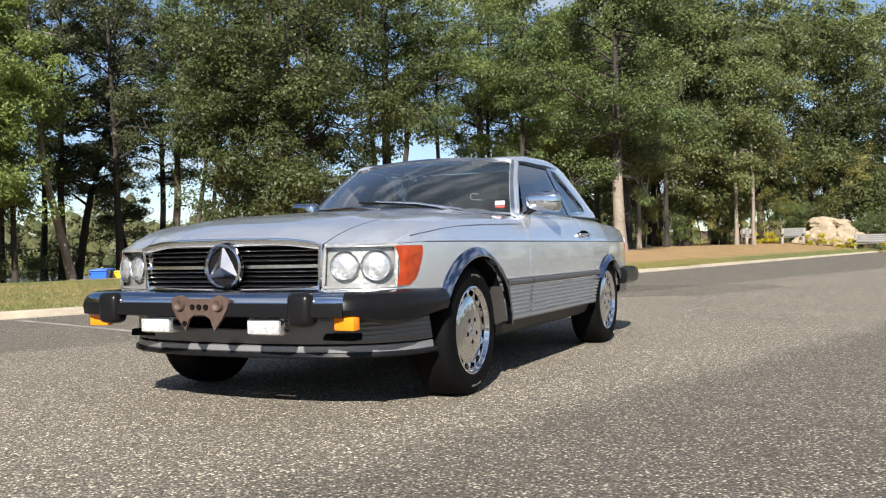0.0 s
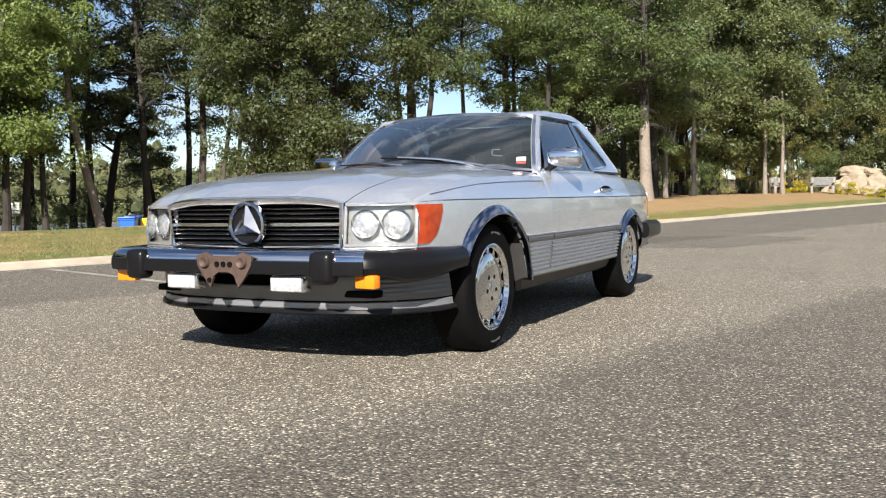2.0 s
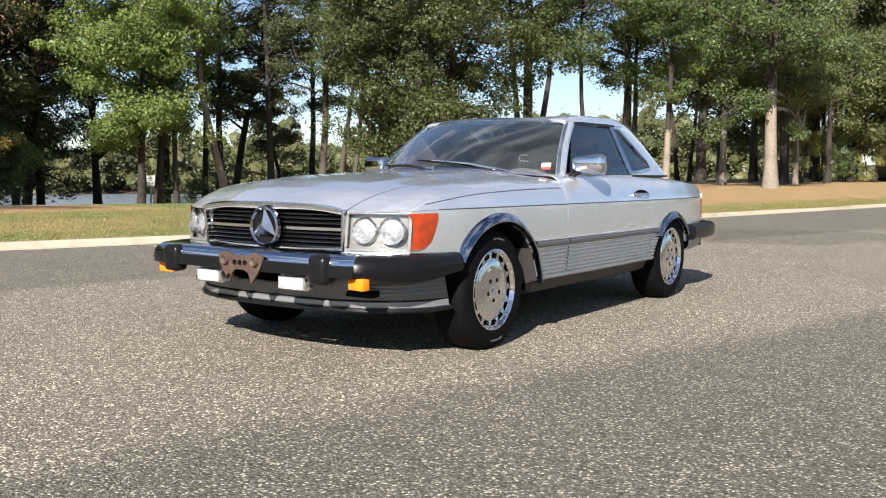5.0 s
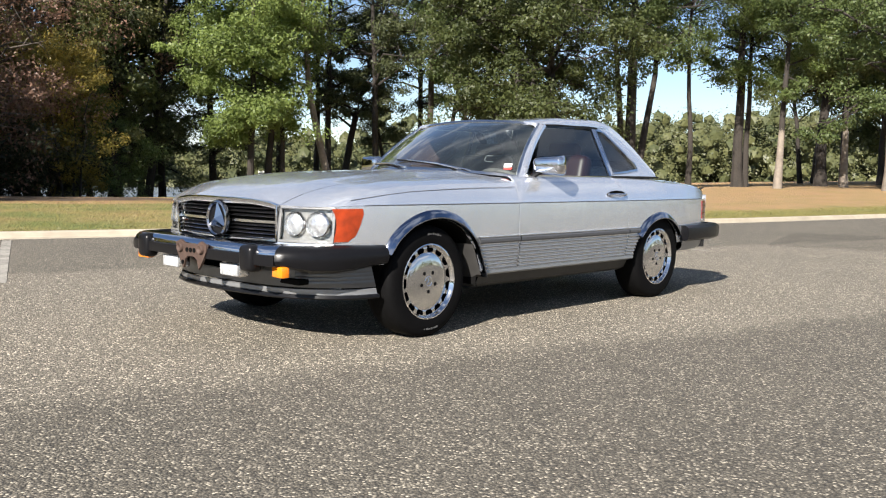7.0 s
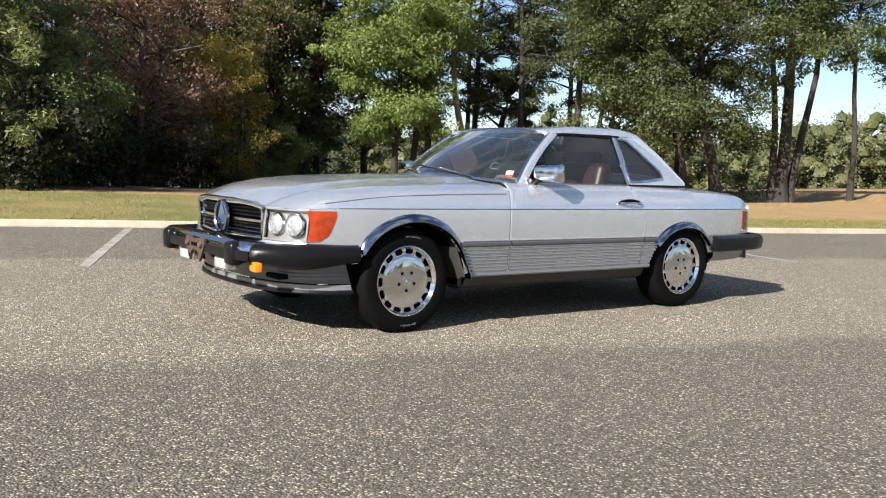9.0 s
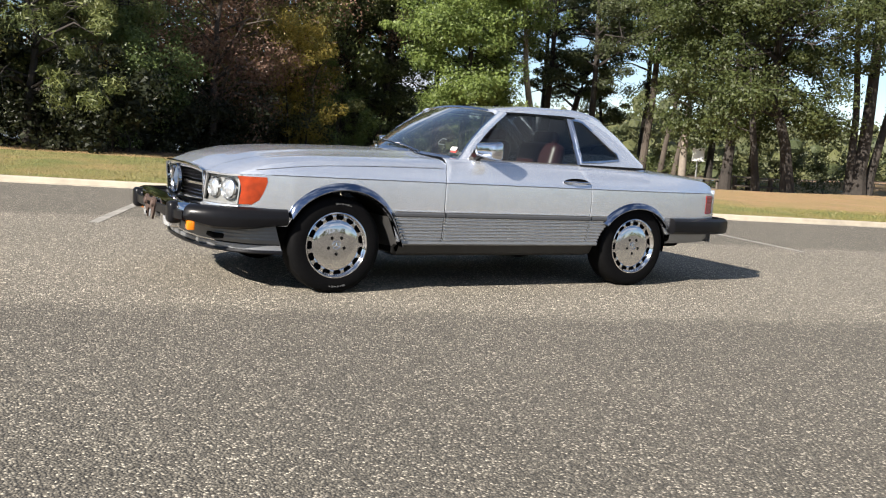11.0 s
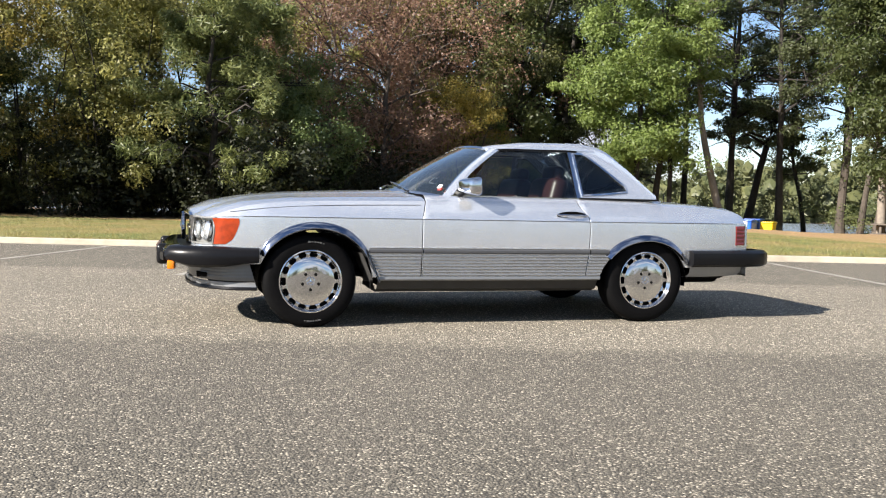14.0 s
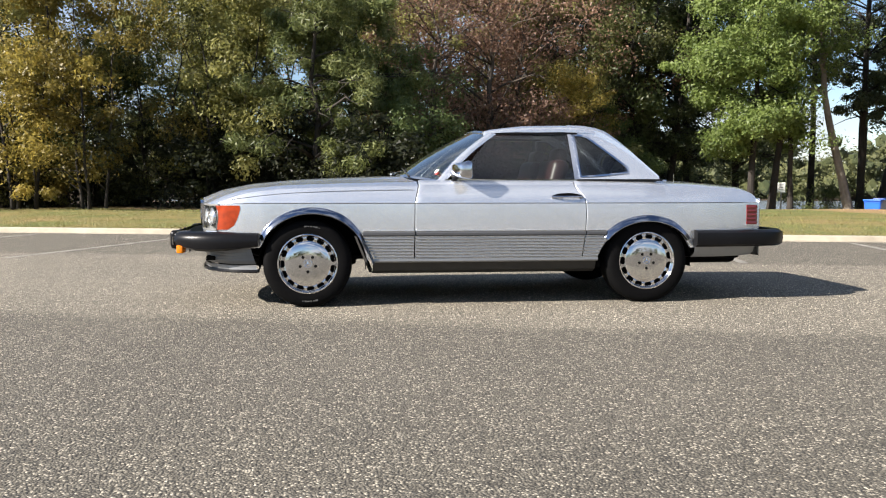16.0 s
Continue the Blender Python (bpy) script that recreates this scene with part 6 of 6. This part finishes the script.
# wheels
def wheel_meshes():
    out = []
    bm = bmesh.new()
    lathe(bm, [(0.205, 0.085), (0.208, 0.10), (0.235, 0.104), (0.27, 0.102), (0.292, 0.094), (0.305, 0.080), (0.309, 0.05), (0.310, 0.0), (0.309, -0.05), (0.305, -0.080), (0.292, -0.094), (0.27, -0.102), (0.235, -0.104), (0.208, -0.10), (0.205, -0.085)], 64)
    out.append(("tyre", bm, M["tyre"], 40))
    bm = bmesh.new()
    # lip, barrel, disc: outer face towards -y
    lathe(bm, [(0.211, -0.092), (0.209, -0.101), (0.203, -0.103), (0.198, -0.098), (0.194, -0.086), (0.188, -0.080)], 60)
    lathe(bm, [(0.161, -0.066), (0.160, -0.080), (0.150, -0.0845), (0.12, -0.090), (0.08, -0.0935), (0.040, -0.0945), (0.0, -0.0945)], 60)
    for k in range(15):
        a = 2 * math.pi * k / 15
        rows = []
        for r, y in ((0.158, -0.0805), (0.162, -0.083), (0.168, -0.084), (0.181, -0.084), (0.188, -0.083), (0.192, -0.081)):
            h = 0.0135 if 0.165 < r < 0.183 else 0.021
            rows.append([(r * math.cos(a) - q * math.sin(a), y + (0.0 if abs(q) < h else 0.024), r * math.sin(a) + q * math.cos(a)) for q in (-h * 1.08, -h * 0.8, 0, h * 0.8, h * 1.08)])
        grid(bm, rows)
    out.append(("rim", bm, M["alloy"], 30))
    bm = bmesh.new()
    lathe(bm, [(0.200, -0.06), (0.17, -0.055), (0.0, -0.05)], 40)
    lathe(bm, [(0.204, -0.085), (0.20, 0.08), (0.0, 0.08)], 40)
    out.append(("hub", bm, M["black"], 30))
    for k in range(5):
        bm = bmesh.new()
        a = 2 * math.pi * k / 5 + math.pi / 2 + math.pi / 5
        lathe(bm, [(0.0, -0.0955), (0.0105, -0.0955), (0.012, -0.090)], 14, pose(0.056 * math.cos(a), 0, 0.056 * math.sin(a)))
        out.append(("bolt_hole", bm, M["black"], 30))
    bm = bmesh.new()
    lathe(bm, [(0.0, -0.0955), (0.022, -0.0955), (0.026, -0.0975), (0.030, -0.0955), (0.031, -0.092)], 28)
    for k in range(3):
        a = math.pi / 2 + 2 * math.pi * k / 3
        d, q = Vector((math.cos(a), 0, math.sin(a))), Vector((-math.sin(a), 0, math.cos(a)))
        v = [bm.verts.new(p) for p in (Vector((0, -0.0995, 0)), q * 0.006 + d * 0.004 + Vector((0, -0.096, 0)), d * 0.024 + Vector((0, -0.0965, 0)), d * 0.004 - q * 0.006 + Vector((0, -0.096, 0)))]
        bm.faces.new((v[0], v[1], v[2]))
        bm.faces.new((v[0], v[2], v[3]))
    out.append(("hub_cap", bm, M["alloy"], 25))
    done = []
    for name, b, mat, ang in out:
        bmesh.ops.recalc_face_normals(b, faces=b.faces)
        me = bpy.data.meshes.new(name)
        b.to_mesh(me)
        b.free()
        me.polygons.foreach_set("use_smooth", [True] * len(me.polygons))
        me.set_sharp_from_angle(angle=radians(ang))
        me.materials.append(mat)
        done.append((name, me))
    return done


WHEEL = wheel_meshes()
for x, y, steer in ((0.0, -0.735, 1), (0.0, 0.735, 1), (2.455, -0.735, 0), (2.455, 0.735, 0)):
    w = new("wheel")
    w.parent, w.location = car, (x, y, 0.308)
    w.rotation_euler = (0, 0, radians(steer + (180 if y > 0 else 0)))
    w["label"] = "polished alloy wheel with ring of slots"
    for name, me in WHEEL:
        new(name, me).parent = w
    if x < 1 and y < 0:
        # worn tyre marking, as plain bars round the sidewall
        for mid in (72, 262):
            bm = bmesh.new()
            for k in range(6):
                a, h = radians(mid + k * 4.2), 0.007 + 0.004 * (k % 2)
                box(bm, (0.262 * math.cos(a), -0.1045, 0.262 * math.sin(a)), (0.010 + 0.004 * (k % 3), 0.0015, h), 0.0, pose(0, 0, 0, 0, 90 - math.degrees(a), 0))
            part("marking", bm, M["marking"], w, "faint pale sidewall marking")


# ---- things round the lot ----
def post_sign(x, y, h, w, board_h, label, printed):
    z = ground_z(x, y)
    t = tagged(new("sign"), label, "sign")
    bm = bmesh.new()
    box(bm, (x, y, z + h / 2 - 0.1), (0.05, 0.05, h + 0.2), 0.008)
    part("post", bm, M["galv"], t)
    bm = bmesh.new()
    box(bm, (x - 0.02, y - 0.035, z + h - board_h / 2), (w, 0.012, board_h), 0.004, pose(0, 0, 0, 0, 0, -40))
    part("board", bm, M["sign_white"], t)
    if not printed:
        return
    d = Vector((math.sin(radians(-40)), -math.cos(radians(-40)), 0))
    bm = bmesh.new()
    for k, f in ((0.26, 0.7), (0.0, 0.5), (-0.24, 0.7)):
        box(bm, Vector((x - 0.02, y - 0.035, z + h - board_h / 2 + k * board_h)) + d * 0.008, (w * f, 0.004, board_h * 0.05), 0.0, pose(0, 0, 0, 0, 0, -40))
    part("printing", bm, M["mould"], t)


post_sign(17.3, 25.1, 1.45, 0.30, 0.38, "small white notice on a metal post by the lake", True)
post_sign(21.9, 17.55, 1.86, 0.42, 0.48, "blank white board on a post beside a pale stump", False)


def wheelie_bin(x, y, turn, size, color, label):
    z = ground_z(x, y)
    t = tagged(new("trash_bin"), label, "trash bin", "bins by the lake")
    m = pose(x, y, z - 0.02, 0, 0, turn) @ Matrix.Scale(size, 4)
    bm = bmesh.new()
    rows = []
    for h, s in ((0.04, 0.80), (0.08, 0.82), (0.88, 1.0), (0.90, 1.06), (0.95, 1.06)):
        rows.append([(sx * 0.29 * s, sy * 0.33 * s, h) for sx, sy in ((-1, -0.9), (-0.9, -1), (0.9, -1), (1, -0.9), (1, 0.9), (0.9, 1), (-0.9, 1), (-1, 0.9))])
    vs = grid(bm, rows, True)
    bm.faces.new(vs[0])
    bm.faces.new(vs[-1])
    bm.transform(m)
    part("bin_body", bm, color, t)
    bm = bmesh.new()
    box(bm, (0, -0.02, 0.985), (0.64, 0.76, 0.06), 0.025)
    box(bm, (0, 0.40, 0.93), (0.5, 0.06, 0.05), 0.015)
    bm.transform(m)
    part("lid", bm, color, t)
    for s in (-1, 1):
        bm = bmesh.new()
        lathe(bm, [(0.0, -0.025), (0.09, -0.025), (0.10, -0.015), (0.10, 0.015), (0.09, 0.025), (0.0, 0.025)], 18, m @ pose(s * 0.27, 0.26, 0.10, 0, 0, 90))
        part("wheel", bm, M["tyre"], t)


wheelie_bin(18.4, 20.8, -55, 0.93, M["blue_bin"], "blue plastic wheeled trash bin on the grass")
wheelie_bin(18.95, 21.15, -48, 0.93, M["blue_dark"], "darker blue wheeled bin behind the blue one")
wheelie_bin(19.3, 20.85, -50, 0.84, M["yellow_bin"], "yellow plastic wheeled bin beside the blue one")


def stump(x, y, h, r):
    z = ground_z(x, y)
    t = tagged(new("tree_stump"), "tall pale broken tree trunk with a snapped top", "tree stump")
    bm = bmesh.new()
    tube(bm, [(x, y, z - 0.2), (x + 0.02, y, z + 0.4), (x - 0.03, y, z + h * 0.6), (x + 0.05, y, z + h)], [r * 1.3, r, r * 0.85, r * 0.8], 12)
    part("trunk", bm, M["bark_pale"], t)
    bm = bmesh.new()
    tube(bm, [(x + 0.02, y, z + h - 0.1), (x - 0.25, y + 0.1, z + h + 0.12), (x - 0.6, y + 0.1, z + h + 0.15)], [r * 0.7, r * 0.4, r * 0.15], 8)
    part("broken_limb", bm, M["bark_pale"], t)


stump(21.5, 17.85, 3.35, 0.15)


def picnic_table(x, y, turn):
    z = ground_z(x, y)
    t = tagged(new("picnic_table"), "weathered dark wooden picnic table under the trees", "picnic table", "picnic tables")
    m = pose(x, y, z, 0, 0, turn)
    for k in range(5):
        bm = bmesh.new()
        box(bm, (0, (k - 2) * 0.15, 0.74), (1.8, 0.14, 0.04), 0.006)
        bm.transform(m)
        part("top_board", bm, M["wood_grey"], t)
    for s in (-1, 1):
        bm = bmesh.new()
        box(bm, (0, s * 0.68, 0.44), (1.8, 0.26, 0.04), 0.006)
        bm.transform(m)
        part("seat_board", bm, M["wood_grey"], t)
        bm = bmesh.new()
        for q in (-1, 1):
            tube(bm, [(s * 0.6, q * 0.2, 0.74), (s * 0.6, q * 0.62, -0.03)], 0.045, 6)
        tube(bm, [(s * 0.6, -0.72, 0.40), (s * 0.6, 0.72, 0.40)], 0.045, 6)
        bm.transform(m)
        part("leg_frame", bm, M["wood_grey"], t)


picnic_table(21.65, 17.1, -46)
picnic_table(23.1, 16.0, -43)


def park_bench(x, y, turn, w, label):
    z = ground_z(x, y)
    t = tagged(new("bench"), label, "bench", "benches by the rocks")
    m = pose(x, y, z, 0, 0, turn)
    for k in range(4):
        bm = bmesh.new()
        box(bm, (0, -0.22 + k * 0.12, 0.45), (w, 0.10, 0.05), 0.01)
        bm.transform(m)
        part("seat_slat", bm, M["bench_grey"], t)
    for k in range(4):
        bm = bmesh.new()
        box(bm, (0, 0.25 + k * 0.03, 0.58 + k * 0.13), (w, 0.05, 0.11), 0.01)
        bm.transform(m)
        part("back_slat", bm, M["bench_grey"], t)
    for s in (-1, 1):
        bm = bmesh.new()
        box(bm, (s * (w / 2 - 0.12), 0.0, 0.22), (0.14, 0.55, 0.46), 0.02)
        box(bm, (s * (w / 2 - 0.12), 0.28, 0.62), (0.12, 0.10, 0.75), 0.02)
        box(bm, (s * (w / 2 - 0.12), -0.05, 0.68), (0.12, 0.5, 0.07), 0.02)
        bm.transform(m)
        part("leg", bm, M["bench_white"], t)


park_bench(57.6, 1.6, -90, 1.5, "pale stone-coloured garden bench with arms")
park_bench(58.9, -2.95, -95, 2.1, "long pale garden bench beside boulders")
park_bench(57.4, 4.3, -60, 0.7, "pale garden chair facing the lot")


def boulder(x, y, z, s, seed):
    t = tagged(new("boulder"), "rough tan sandstone boulder of a rock garden", "boulder", "boulders")
    bm = bmesh.new()
    bmesh.ops.create_icosphere(bm, subdivisions=3, radius=1.0)
    for v in bm.verts:
        n = noise.noise(v.co * 1.4 + Vector((seed, 0, 0))) * 0.45 + noise.noise(v.co * 3.5 + Vector((0, seed, 0))) * 0.15
        c = v.co * (1 + n)
        v.co = Vector((round(c.x * 3) / 3 * 0.35 + c.x * 0.65, c.y, c.z))
    bmesh.ops.scale(bm, vec=s, verts=bm.verts)
    bmesh.ops.translate(bm, vec=(x, y, z), verts=bm.verts)
    part("stone", bm, M["rock"], t, angle=28)


gz = ground_z(60.2, -0.5)
for k, (dx, dy, dz, s) in enumerate(((0, 1.0, 0.5, (0.6, 0.7, 0.7)), (0.2, 0.1, 0.7, (0.7, 0.7, 1.0)), (0.1, -0.9, 0.6, (0.6, 0.8, 0.8)), (-0.5, 0.5, 0.2, (0.5, 0.6, 0.4)), (-0.6, -0.5, 0.2, (0.5, 0.7, 0.4)), (0.3, -1.6, 0.35, (0.5, 0.6, 0.5)), (0.4, 0.4, 1.5, (0.5, 1.0, 0.35)), (0.4, -0.6, 1.4, (0.5, 0.7, 0.35)), (0.2, 1.8, 0.25, (0.4, 0.5, 0.4)))):
    boulder(60.2 + dx, -0.5 + dy, gz + dz, s, k * 3.7)
M["leaf_plume"] = leafy("feathery_grass", (0.13, 0.135, 0.055), (0.34, 0.31, 0.17))
M["leaf_mound"] = leafy("yellow_green_mound_leaves", (0.26, 0.24, 0.012), (0.62, 0.52, 0.03))
T["mound"] = tree_meshes(31, 0.7, 0.05, 0.55, 0.05, 26, 60, M["bark_dark"], M["leaf_mound"], 0.02, 3, 0.1, clump_r=0.28)
T["hedge"] = tree_meshes(32, 2.6, 0.2, 1.2, 0.06, 70, 80, M["bark_dark"], M["leaf_mid"], 0.04, 3, 0.1, clump_r=0.55)
T["plume"] = tree_meshes(33, 2.0, 0.2, 0.8, 0.11, 40, 80, M["bark_dark"], M["leaf_plume"], 0.02, 3, 0.1, "cone", clump_r=0.45)
for x, y, s in ((58.2, 2.9, 1.1), (58.4, -0.2, 1.15), (58.6, -1.8, 0.9), (58.8, -4.6, 1.0)):
    plant(T["mound"], x, y, s, x, "low yellow-green shrub mound", "shrub", 1.2, "shrub")
for x, y, s in ((61.0, 2.6, 1.0), (62.0, -2.6, 0.9), (62.5, -4.2, 1.1)):
    plant(T["hedge"], x, y, s, x, "rounded green garden bush", "bush", 1.0, "bush")
for x, y, s in ((60.4, 3.2, 0.9), (61.4, 0.4, 1.1)):
    plant(T["plume"], x, y, s, x, "feathery ornamental grass clump", "ornamental grass", 1.0, "grass")
for x, y in ((19.0, 25.5), (24.0, 22.0), (26.5, 19.0), (29.0, 17.5)):
    plant(T["shrub"], x, y, 0.8, x * 3, "dark leafy shrub on the lake bank", "shrub", 1.2, "shrub")
